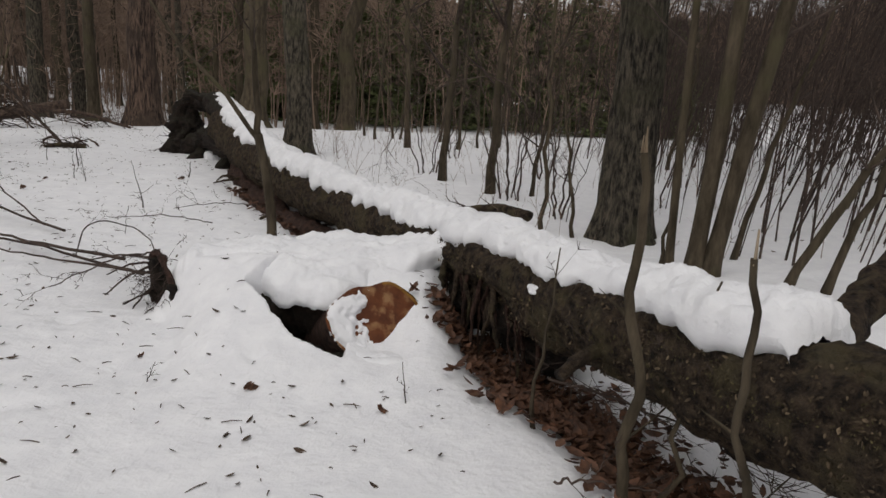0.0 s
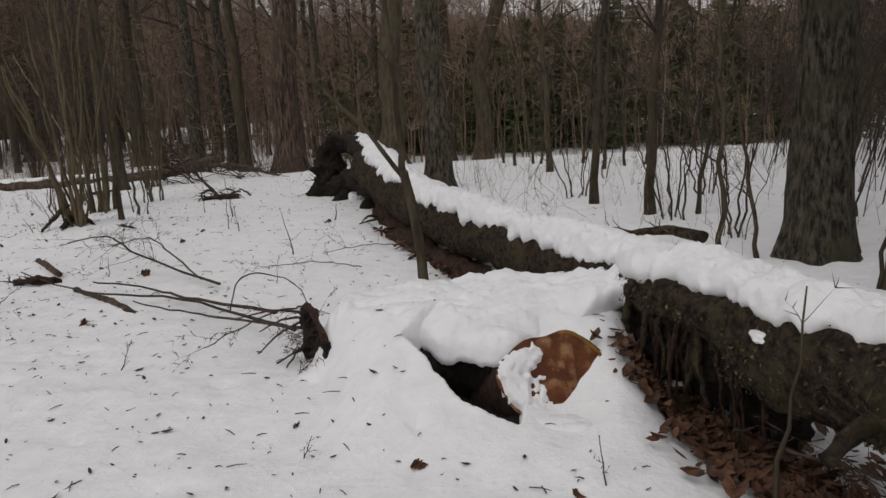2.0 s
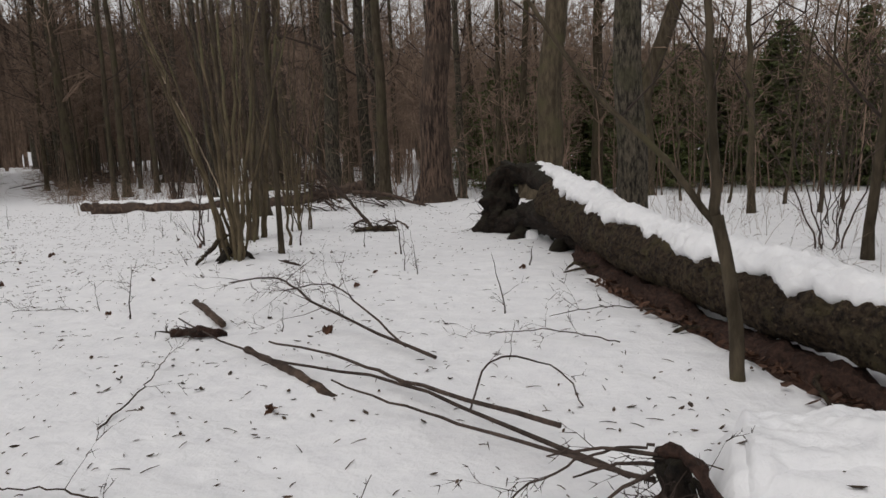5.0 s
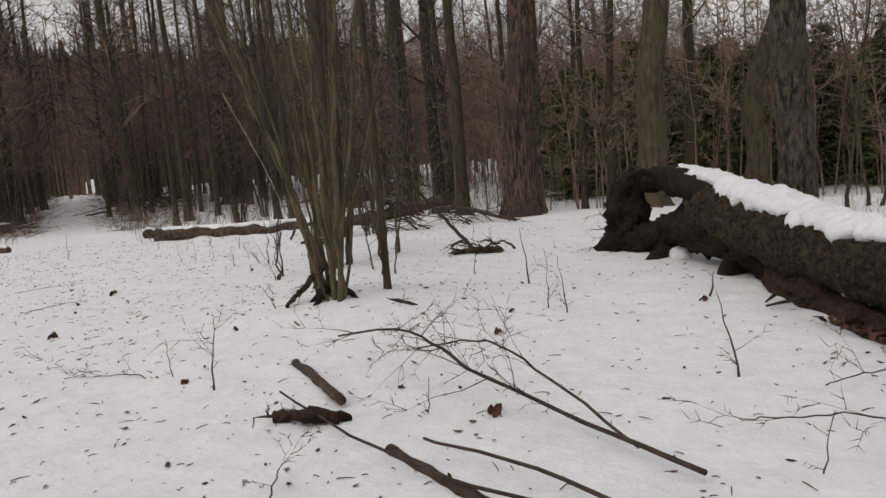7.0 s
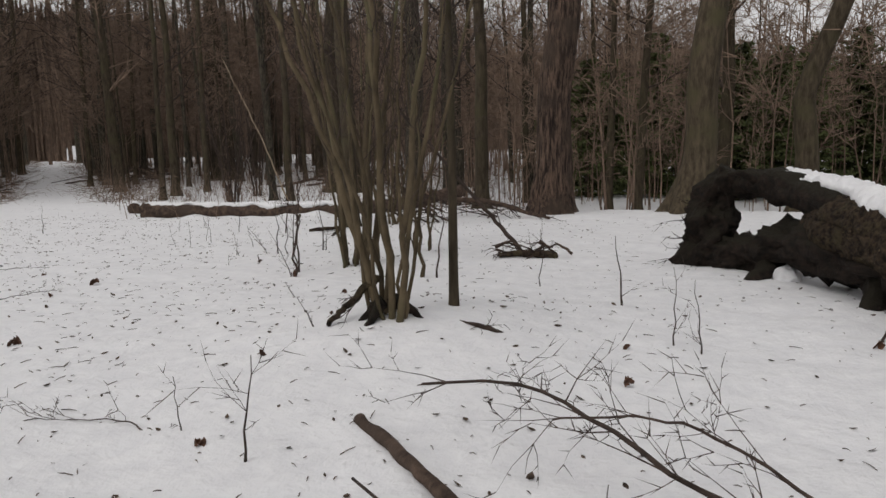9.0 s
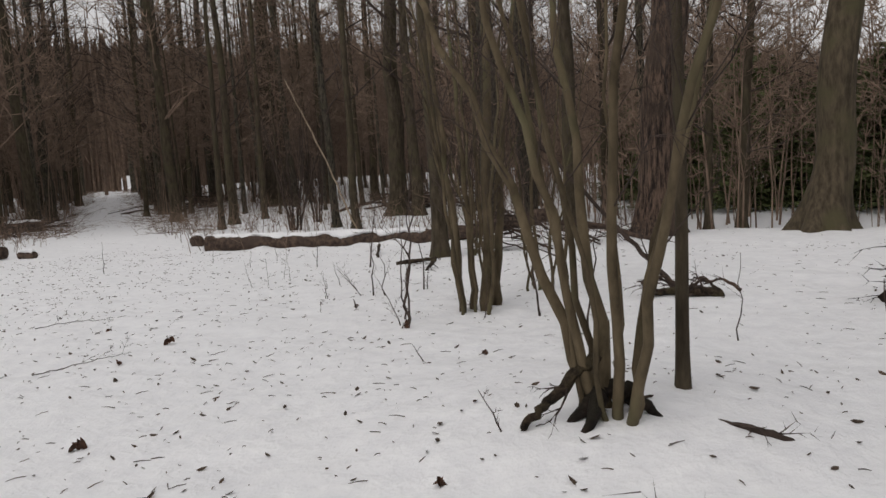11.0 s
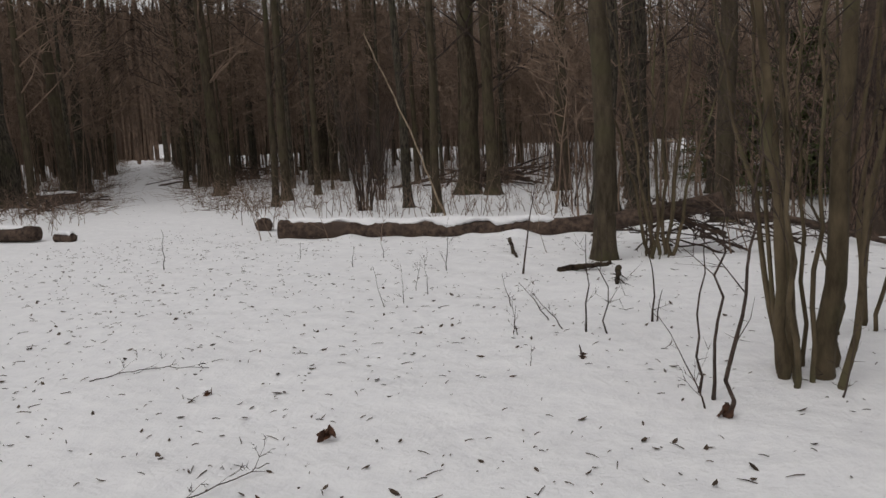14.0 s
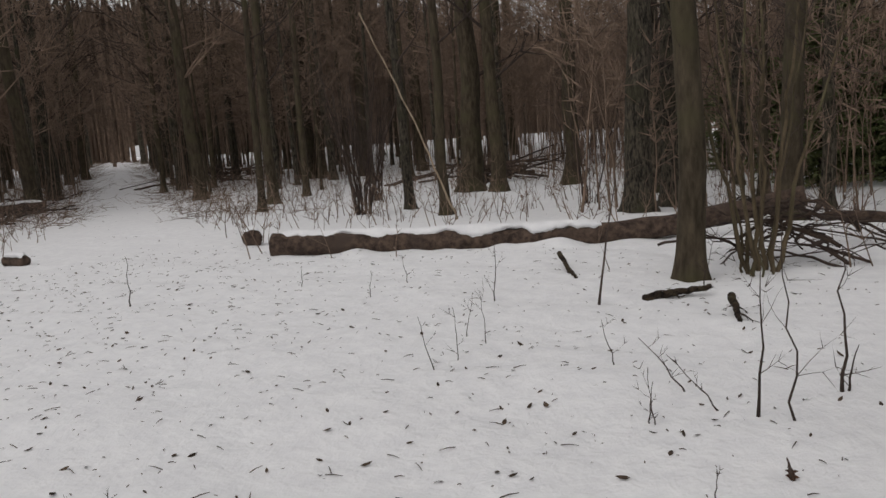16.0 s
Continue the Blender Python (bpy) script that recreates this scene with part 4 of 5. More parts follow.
def snow_shelf():
    """The snow that bridges from the fallen trunk to the broken root, with its overhang above the hollow."""
    b = Build()
    nu, nv = 170, 64
    for i in range(nu + 1):
        u = i / nu
        cx = -1.72 + 2.10 * u
        cy = 4.50 + 0.18 * u
        reach = 0.20 + 0.05 * ease(u / 0.3) + 0.22 * ease((u - 0.22) / 0.10) + 0.34 * ease((u - 0.28) / 0.24) * (1 - ease((u - 0.53) / 0.14)) - 0.22 * ease((u - 0.68) / 0.16) + 0.07 * noise.noise((cx * 4, 1, 4)) + 0.03 * noise.noise((cx * 11, 1, 4))
        top = 0.33 + 0.07 * u + 0.14 * ease((u - 0.6) / 0.3) + 0.05 * noise.noise((cx * 2.3, 2, 2))
        ends = min(1.0, u * 22, (1 - u) * 9) ** 0.5
        for k in range(nv + 1):
            v = k / nv * 2 - 1
            y = cy + v * (reach if v < 0 else 0.62)
            if abs(v) < 0.82:
                z = top + 0.05 * (1 - (v / 0.82) ** 2) - 0.05 * max(-v, 0)
            else:
                f = (abs(v) - 0.82) / 0.18
                z = top - 0.05 * max(-v, 0) - 0.13 * f ** 1.5
                y -= math.copysign(1, v) * 0.10 * max(f - 0.45, 0)
            z -= 0.08 * ease((-v - 0.35) / 0.6) * (1 - ease((u - 0.16) / 0.26))  # runs out into the bank
            x = cx
            lump = 0.045 * noise.noise((x * 3.5, y * 3.5, 5)) + 0.028 * noise.noise((x * 9, y * 9, 6)) + 0.014 * noise.noise((x * 22, y * 22, 6)) + 0.007 * noise.noise((x * 50, y * 50, 6))
            b.v.append((x, y, -0.1 + (z + 0.1) * ends + lump))
    w = nv + 1
    for i in range(nu):
        for k in range(nv):
            a = i * w + k
            b.f.append((a, a + 1, a + w + 1, a + w))
        a = i * w
        b.f.append((a + nv, a, a + w, a + w + nv))
    tagged(part("snow_shelf", b, SNOW), "thick snow bridging a buried limb, overhanging a dark hollow", "snow")


snow_shelf()


def buried_limb():
    e = thing("buried_limb", -0.9, 4.5, 0.1, "dark limb under the snow with a rotten broken end", "log")
    # the dark limb also backs the hollow, its near-black standing in for shade
    q = curve([(-0.32, -0.16, -0.06), (0.0, -0.22, -0.06), (0.2, -0.18, -0.04), (0.5, 0.1, -0.02), (0.95, 0.35, 0.06)], 26)
    part("limb", Build().tube(q, [0.17 + 0.001 * i for i in range(27)], 22, 0.2, 5), ROOT, e)
    # near-black rolls added to fill the hollow with the overhang's shade
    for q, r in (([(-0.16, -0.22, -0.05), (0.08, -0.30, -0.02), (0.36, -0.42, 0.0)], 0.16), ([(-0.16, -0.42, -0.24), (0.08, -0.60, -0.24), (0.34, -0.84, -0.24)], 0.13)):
        part("rotten_wood", Build().tube(curve(q, 20), [r] * 21, 22, 0.35, 7, grit=0.2), ROOT, e, "near-black filling that stands for the shade inside the hollow")
    rng = random.Random(6)
    # the torn end, an open frame of rotten posts round a hole
    o, d = Vector((-1.03, 0.14, -0.10)), Vector((0.26, -0.34, 0))

    def at(a, z):
        return o + d * a + Vector((0, 0, z))
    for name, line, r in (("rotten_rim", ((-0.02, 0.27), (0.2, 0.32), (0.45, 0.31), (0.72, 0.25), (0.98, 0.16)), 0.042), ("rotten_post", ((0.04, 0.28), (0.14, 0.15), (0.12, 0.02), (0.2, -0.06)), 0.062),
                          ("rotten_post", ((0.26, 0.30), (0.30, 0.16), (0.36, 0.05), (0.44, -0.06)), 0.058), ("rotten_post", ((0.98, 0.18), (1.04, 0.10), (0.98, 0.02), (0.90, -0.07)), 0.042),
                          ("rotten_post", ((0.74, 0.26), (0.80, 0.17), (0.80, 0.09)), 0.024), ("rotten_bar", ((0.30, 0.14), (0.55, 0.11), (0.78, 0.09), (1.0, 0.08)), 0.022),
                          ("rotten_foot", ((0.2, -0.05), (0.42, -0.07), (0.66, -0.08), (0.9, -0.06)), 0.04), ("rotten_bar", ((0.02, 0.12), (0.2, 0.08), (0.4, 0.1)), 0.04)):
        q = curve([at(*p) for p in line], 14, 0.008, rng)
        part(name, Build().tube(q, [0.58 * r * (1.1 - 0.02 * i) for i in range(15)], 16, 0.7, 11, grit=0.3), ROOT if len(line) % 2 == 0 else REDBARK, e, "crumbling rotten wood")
    for k in range(16):
        a, z = rng.uniform(0.1, 1.0), rng.uniform(0.02, 0.26)
        p, q = at(a, z), at(min(1.05, a + rng.uniform(-0.25, 0.25)), max(-0.06, z - rng.uniform(0.06, 0.2)))
        part("rotten_splinter", Build().tube(curve([p, p.lerp(q, 0.5) + Vector((rng.uniform(-0.03, 0.03), rng.uniform(-0.03, 0.03), 0.01)), q], 7, 0.004, rng), [0.011, 0.012, 0.011, 0.010, 0.009, 0.008, 0.007, 0.005], 7, 0.6, 20), ROOT, e)
    for a, z, way, ln in ((0.02, 0.27, (-1.0, -0.15, -0.05), 0.42), (0.06, 0.24, (-1.0, 0.1, -0.30), 0.36), (0.04, 0.22, (-0.8, -0.4, -0.5), 0.36), (0.10, 0.05, (-0.7, -0.6, -0.35), 0.34), (0.12, 0.1, (-0.3, -0.9, -0.5), 0.3)):
        p = at(a, z)
        w = Vector(way).normalized() * ln
        part("dead_root", Build().tube(curve([p, p + w * 0.5 + Vector((0, 0, 0.03)), p + w], 8, 0.006, rng), [0.010 - 0.0008 * i for i in range(9)], 7, 0.2, 20), TWIG, e, "thin dead root")
    b = Build()
    for k in range(30):
        twigs(b, at(rng.uniform(-0.05, 0.9), rng.uniform(0.0, 0.28)), (rng.uniform(-1, 0.1), rng.uniform(-0.8, 0.2), rng.uniform(-0.8, 0.2)), rng.uniform(0.08, 0.26), 0.003, rng, 2, 3, 3, 0.9, -0.1)
    part("rootlet_tangle", b, TWIG, e)


buried_limb()
# the lump at (-4.05, 12.42) is added for lit snow beyond the butt's gap
for x, y, z, rx, ry, rz, s in ((-0.30, 3.60, 0.0, 0.20, 0.10, 0.06, 2), (-4.05, 12.42, 0.04, 0.12, 0.09, 0.11, 7), (0.62, 3.42, 0.42, 0.05, 0.035, 0.06, 8),
                               (0.38, 3.95, 0.35, 0.07, 0.03, 0.035, 9), (1.02, 2.72, 0.36, 0.05, 0.04, 0.04, 10), (1.75, 2.85, 0.12, 0.3, 0.22, 0.13, 13), (0.46, 3.42, 0.50, 0.035, 0.08, 0.025, 14), (1.06, 2.30, 0.50, 0.03, 0.05, 0.03, 15), (0.75, 2.86, 0.50, 0.03, 0.04, 0.05, 17)):
    snow_lump(x, y, z, rx, ry, rz, s)


# ---- leaf litter under the trunk ----
def leaf_strip(name, ax, ay, bx, by, width, count, seed):
    """Bare soil with many curled dead leaves."""
    rng = random.Random(seed)
    b = Build()
    n, w = 60, 8
    for i in range(n + 1):
        u = i / n
        cx, cy = ax + (bx - ax) * u, ay + (by - ay) * u
        nx, ny = -(by - ay), bx - ax
        ln = math.hypot(nx, ny)
        nx, ny = nx / ln, ny / ln
        for k in range(w + 1):
            v = (k / w * 2 - 1) * width * (0.75 + 0.45 * noise.noise((cx * 4, cy * 4, 2 + (k > w / 2)))) * min(1, u * 8 + 0.1, (1 - u) * 8 + 0.1)
            x, y = cx + nx * v, cy + ny * v
            edge = abs(k / w * 2 - 1)
            b.v.append((x, y, ground_z(x, y) + 0.022 - 0.05 * edge ** 4 + 0.02 * noise.noise((x * 8, y * 8, 0))))
    for i in range(n):
        for k in range(w):
            a = i * (w + 1) + k
            b.f.append((a, a + 1, a + w + 2, a + w + 1))
    tagged(part(name, b, SOIL), "bare brown soil beside the fallen trunk", "soil", kind="structure")
    b = Build()
    for i in range(count):
        u = rng.random()
        v = rng.gauss(0, 0.55) * width
        nx, ny = -(by - ay), bx - ax
        ln = math.hypot(nx, ny)
        x, y = ax + (bx - ax) * u + nx / ln * v, ay + (by - ay) * u + ny / ln * v
        leaf(b, Vector((x, y, ground_z(x, y) + 0.03 + rng.uniform(0, 0.03))), rng.uniform(0.022, 0.055), rng)
    tagged(part("leaf_litter", b, LEAF), "heap of curled brown dead leaves", "dead leaves", kind="stuff")


leaf_strip("soil_strip", 0.16, 4.25, 1.12, 2.2, 0.25, 3200, 1)
leaf_strip("soil_strip_far", -2.7, 9.3, -0.95, 6.1, 0.15, 500, 2)


def snow_litter():
    """Crumbs of bark, leaf and twig strewn over the snow."""
    rng = random.Random(31)
    b, c = Build(), Build()
    for i in range(15000):
        if i < 11500:
            x, y = rng.uniform(-20, 0.2), rng.uniform(1.2, 18)
        else:
            x, y = rng.uniform(-34, 8), rng.uniform(2, 30)
        d, u = seg_dist(x, y, -0.6, 1.0, -18, 14)
        if rng.random() > 0.35 + 0.65 * bell(d * d, 2.5):
            continue
        p = Vector((x, y, ground_z(x, y) + 0.004))
        if rng.random() < 0.6:
            leaf(b, p, rng.choice((0.009, 0.012, 0.016, 0.022, 0.03)) * rng.uniform(0.7, 1.2), rng, 0.45)
        else:
            a = rng.uniform(0, 6.28)
            ln = rng.choice((0.02, 0.035, 0.05, 0.09))
            d = Vector((math.cos(a), math.sin(a), rng.uniform(-0.05, 0.1)))
            c.tube([p, p + d * ln * 0.5 + Vector((0, 0, 0.004)), p + d * ln], [0.003, 0.003, 0.0015], 3, cap=False)
    tagged(part("leaf_crumbs", b, LITTER), "scattered brown crumbs of leaf and bark on the snow", "leaf litter", kind="stuff")
    tagged(part("twig_crumbs", c, LITTER), "scattered bits of twig on the snow", "twig litter", kind="stuff")


snow_litter()


# ---- cut poles and branches lying on the snow ----
def lying(name, points, r, label, mat=TWIG, seed=1, side=0, sides=8, wobble=0.012, rough=0.12, taper=0.5, length=0.4, category="branch", group=""):
    rng = random.Random(seed)
    o = Vector(points[0])
    e = thing(name, o.x, o.y, o.z, label, category, group)
    q = curve([Vector(p) - o for p in points], 18, wobble, rng)
    stem = part("stem", Build().tube(q, [r * (1 - taper * i / 18) for i in range(19)], sides, rough, 9), mat, e)
    if side:
        for k in range(side):
            b = Build()
            i = rng.randint(5, 18)
            d = (q[i] - q[i - 1]).normalized()
            twigs(b, q[i], d + Vector((rng.uniform(-1, 1), rng.uniform(-1, 1), rng.uniform(-0.35, 0.5))) * 0.9, length * rng.uniform(0.5, 1.3), max(r * 0.3, 0.002), rng, 2, 3, 3, 0.6, 0.05)
            part("twig", b, TWIG, stem)
    return e


POLE = dict(label="long thin cut pole lying on the snow", category="pole", group="cut poles")
lying("pole", [(-2.05, 4.75, 0.12), (-2.68, 5.26, 0.07), (-3.5, 5.78, 0.07), (-4.3, 6.0, 0.06), (-5.0, 6.32, 0.05), (-6.0, 6.95, 0.06)], 0.013, seed=1, mat=TWIG, **POLE)
lying("pole", [(-2.42, 5.29, 0.08), (-3.3, 5.72, 0.07), (-4.0, 6.13, 0.07), (-4.77, 6.43, 0.06)], 0.015, seed=2, mat=TWIG, **POLE)
lying("pole", [(-1.95, 4.65, 0.16), (-2.9, 5.2, 0.08), (-3.9, 5.74, 0.05)], 0.011, seed=3, mat=TWIG, **POLE)
lying("half_buried_log", [(-3.85, 5.7, -0.05), (-4.25, 5.95, 0.005), (-4.6, 6.2, -0.015), (-4.95, 6.42, 0.0)], 0.032, "thin barkless log half sunk in the snow", LOGBARK, 4, sides=16, rough=0.35, taper=0.2, category="log", wobble=0.006)
lying("half_buried_log", [(-5.55, 6.95, 0.03), (-5.9, 7.25, 0.05), (-6.29, 7.56, 0.06)], 0.031, "short sawn log lying with one end raised", LOGBARK, 5, sides=16, rough=0.25, taper=0.0, category="log", wobble=0.004)
lying("bark_lump", [(-5.42, 6.72, 0.01), (-5.6, 6.69, 0.03), (-5.82, 6.66, 0.02)], 0.05, "lump of reddish rotten wood in the snow", REDBARK, 6, sides=22, taper=0.3, rough=1.0, side=4, length=0.2, category="wood")
lying("twiggy_branch", [(-3.45, 6.39, 0.03), (-3.9, 6.72, 0.05), (-4.3, 6.92, 0.10), (-4.75, 7.05, 0.24), (-5.1, 7.35, 0.30), (-5.5, 7.65, 0.30), (-6.0, 7.72, 0.22)], 0.014, "arching twiggy fallen branch", TWIG, 7, side=16, length=0.45)
lying("twiggy_branch", [(-3.75, 6.6, 0.03), (-4.2, 6.9, 0.22), (-4.6, 7.26, 0.30), (-4.9, 7.4, 0.3), (-5.3, 7.5, 0.2)], 0.009, "arching twiggy fallen branch", TWIG, 8, side=10, length=0.35)
lying("arched_twig", [(-2.98, 5.65, -0.02), (-2.9, 5.68, 0.22), (-2.72, 5.74, 0.27), (-2.5, 5.84, 0.16), (-2.39, 5.86, -0.02)], 0.006, "bramble arch rooted at both ends in snow", TWIG, 9, side=2, length=0.2, taper=0.3)
lying("twig", [(-4.77, 4.76, 0.02), (-5.0, 5.4, 0.05), (-5.31, 5.98, 0.05)], 0.006, "thin fallen twig on the snow", TWIG, 10, side=4, length=0.25)
lying("twig", [(-3.9, 4.1, 0.02), (-4.3, 4.2, 0.05), (-4.7, 4.15, 0.04)], 0.006, "thin fallen twig on the snow", TWIG, 11, side=5, length=0.25)
lying("twig", [(-2.3, 7.0, 0.02), (-2.8, 7.1, 0.06), (-3.3, 7.0, 0.04)], 0.006, "thin fallen twig on the snow", TWIG, 12, side=5, length=0.3)
lying("twig", [(-2.0, 8.0, 0.02), (-2.5, 7.9, 0.06), (-2.9, 7.6, 0.04)], 0.006, "thin fallen twig on the snow", TWIG, 13, side=5, length=0.3)
lying("twig", [(-1.95, 4.65, 0.3), (-2.2, 4.6, 0.25), (-2.5, 4.4, 0.12)], 0.007, "dead twig sticking out of the rotten limb", TWIG, 14, side=5, length=0.25)
lying("twig", [(-11.4, 9.2, 0.02), (-11.2, 9.6, 0.04), (-11.15, 9.95, 0.03)], 0.004, "thin fallen twig on the snow", TWIG, 15, side=5, length=0.15)
lying("twig", [(-13.2, 10.5, 0.02), (-13.0, 10.8, 0.04), (-12.6, 11.0, 0.03)], 0.004, "thin fallen twig on the snow", TWIG, 16, side=5, length=0.15)
lying("twig", [(-7.2, 7.1, 0.02), (-7.5, 7.2, 0.04), (-7.9, 7.1, 0.03)], 0.005, "thin fallen twig on the snow", TWIG, 17, side=6, length=0.25)
lying("wood_piece", [(-7.42, 10.03, 0.06), (-7.25, 9.98, 0.08), (-7.02, 9.92, 0.10)], 0.04, "broken length of branch on the snow", LOGBARK, 18, sides=12, taper=0.1, category="wood", wobble=0.004)
lying("fallen_bough", [(-6.40, 9.1, 0.2), (-6.15, 9.0, 0.2), (-5.85, 9.05, 0.1)], 0.03, "dark dead bough at the hazel's foot", TWIG, 19, side=6, length=0.3)
lying("fallen_bough", [(-6.82, 8.85, 0.55), (-7.0, 8.75, 0.36), (-7.14, 8.68, 0.22)], 0.034, "dark dead bough at the hazel's foot", ROT, 20, side=3, length=0.25)
lying("leaning_pole", [(-6.95, 13.2, 0.0), (-7.25, 13.2, 0.35), (-7.6, 13.2, 0.72), (-8.1, 13.2, 1.3), (-8.6, 13.2, 1.83)], 0.032, "dead pole leaning out of the snow", TWIG, 21, side=7, length=0.5, category="pole")
lying("fallen_bough", [(-6.6, 13.2, 0.05), (-6.95, 13.15, 0.08), (-7.3, 13.1, 0.05)], 0.06, "dark dead bough lying in the snow", ROT, 22, side=8, length=0.35, sides=12)
lying("leaning_stick", [(-16.28, 21.88, -0.1), (-16.7, 21.7, 1.2), (-17.2, 21.45, 2.6), (-17.75, 21.2, 4.0)], 0.022, "pale barkless stick leaning in the thicket", PALE, 23, category="stick", wobble=0.02)
lying("dead_branch", [(-11.42, 15.22, 0.03), (-11.2, 15.4, 0.06), (-10.9, 15.58, 0.08)], 0.045, "dark broken branch in the snow", ROT, 24, side=3, length=0.2, sides=10)
lying("dead_branch", [(-10.70, 15.08, 0.12), (-10.65, 14.85, 0.08), (-10.6, 14.6, 0.03)], 0.035, "dark broken branch in the snow", ROT, 25, side=3, length=0.2, sides=10)
lying("dead_branch", [(-12.68, 16.86, 0.14), (-12.45, 16.4, 0.06), (-12.27, 16.1, 0.02)], 0.03, "dark broken branch in the snow", ROT, 26, sides=10)
lying("root_branch", [(0.9, 7.5, 0.1), (0.55, 7.75, 0.14), (0.1, 7.9, 0.05)], 0.06, "rotten branch lying at the oak's foot", ROT, 27, sides=12, side=3)
lying("arched_branch", [(1.05, 9.0, 1.05), (0.75, 9.0, 1.42), (0.35, 9.0, 1.52), (-0.35, 9.0, 1.25), (-0.75, 9.1, 0.6)], 0.012, "long thin branch arching over the snow", TWIG, 41, side=6, length=0.5, taper=0.7)
lying("dry_branch", [(0.55, 3.35, 0.06), (0.75, 3.0, 0.14), (1.1, 2.7, 0.12)], 0.008, "tangled dead branch in the leaf litter", TWIG, 28, side=14, length=0.35)
lying("dry_branch", [(0.85, 3.3, 0.12), (1.0, 2.8, 0.2), (1.15, 2.45, 0.12)], 0.008, "tangled dead branch in the leaf litter", TWIG, 29, side=14, length=0.35)
lying("dry_branch", [(0.45, 2.45, 0.03), (0.6, 2.42, 0.05), (0.85, 2.38, 0.04)], 0.006, "tangled dead branch in the leaf litter", TWIG, 30, side=6, length=0.2)


def tuft(x, y, size, seed):
    """A curled dead leaf cluster on the snow."""
    rng = random.Random(seed)
    e = thing("dead_leaf_tuft", x, y, ground_z(x, y), "dark curled dead leaf cluster on the snow", "dead leaf", "leaf tufts")
    for k in range(5):
        b = Build()
        leaf(b, Vector((rng.uniform(-1, 1) * size * 0.5, rng.uniform(-1, 1) * size * 0.5, size * rng.uniform(0.2, 0.9))), size, rng, 1.3)
        part("leaf", b, LEAF, e)


for i, (x, y, s) in enumerate(((-11.08, 10.3, 0.05), (-10.24, 12.17, 0.03), (-7.35, 8.2, 0.03), (-8.1, 10.6, 0.03), (-3.65, 9.9, 0.04), (-9.23, 11.43, 0.05), (-10.9, 9.6, 0.03), (-12.2, 10.6, 0.03),
                               (-0.9, 3.2, 0.03), (-0.25, 3.05, 0.03), (-1.6, 3.6, 0.02), (-9.6, 8.2, 0.05), (-5.1, 8.6, 0.035), (-6.9, 7.1, 0.03), (-4.1, 5.4, 0.04), (-4.6, 7.0, 0.05), (-5.2, 9.3, 0.03))):
    tuft(x, y, s, i)


# ---- the long log beyond, its chunks and the brush pile ----
def far_log():
    e = thing("long_log", -17.1, 17.2, 0, "long felled log with brown bark, sunk in snow", "log")
    o = Vector((-17.1, 17.2, 0))
    q = curve([Vector(p) - o for p in ((-17.1, 17.2, 0.14), (-15.3, 17.75, 0.10), (-13.6, 18.3, 0.06), (-12.2, 18.75, 0.12), (-11.0, 19.15, 0.30), (-10.1, 19.45, 0.48))], 70, 0.008)
    part("log", Build().tube(q, [0.19 - 0.0009 * i for i in range(71)], 26, 0.14, 5), LOGBARK, e)
    b = Build()
    d = (q[0] - q[1]).normalized()
    b.tube([q[0], q[0] + d * 0.012], [0.16, 0.155], 22, 0.08, 6)
    part("sawn_end", b, LOGBARK, e, "grey-brown sawn end")


far_log()
snow_cap("long_log_snow", lambda u: Vector((-17.0, 17.25, 0.14)).lerp(Vector((-12.6, 18.62, 0.07)), u), lambda u: 0.175, 110, 0.7, 0.05, 14.0, label="thin patchy snow along the long log", ragged=0.9)


def chunk(x, y, ln, r, ang, seed, label="short dark log round lying in snow"):
    rng = random.Random(seed)
    e = thing("log_chunk", x, y, 0, label, "log", "log chunks")
    d = Vector((math.cos(ang), math.sin(ang), 0)) * ln * 0.5
    z = Vector((0, 0, r * 0.75))
    part("log", Build().tube(curve([z - d, z, z + d], 12, 0.004, rng), [r * 0.96] + [r] * 11 + [r * 0.95], 20, 0.15, 6), LOGBARK, e)
    cap = snow_cap("chunk_snow", lambda u: Vector((x, y, 0)) + z + d * (2 * u - 1) * 0.9, lambda u: r, 14, 0.7, 0.05, seed, label="thin snow on a log round", ragged=0.5)


chunk(-18.25, 18.1, 0.34, 0.155, 2.3, 1)
chunk(-21.3, 16.07, 0.45, 0.09, 0.1, 2)
chunk(-24.0, 15.65, 3.6, 0.155, 0.30, 3, "long red-brown rotten log lying in snow beside the track")
chunk(-33.0, 24.0, 1.6, 0.2, 0.9, 4)


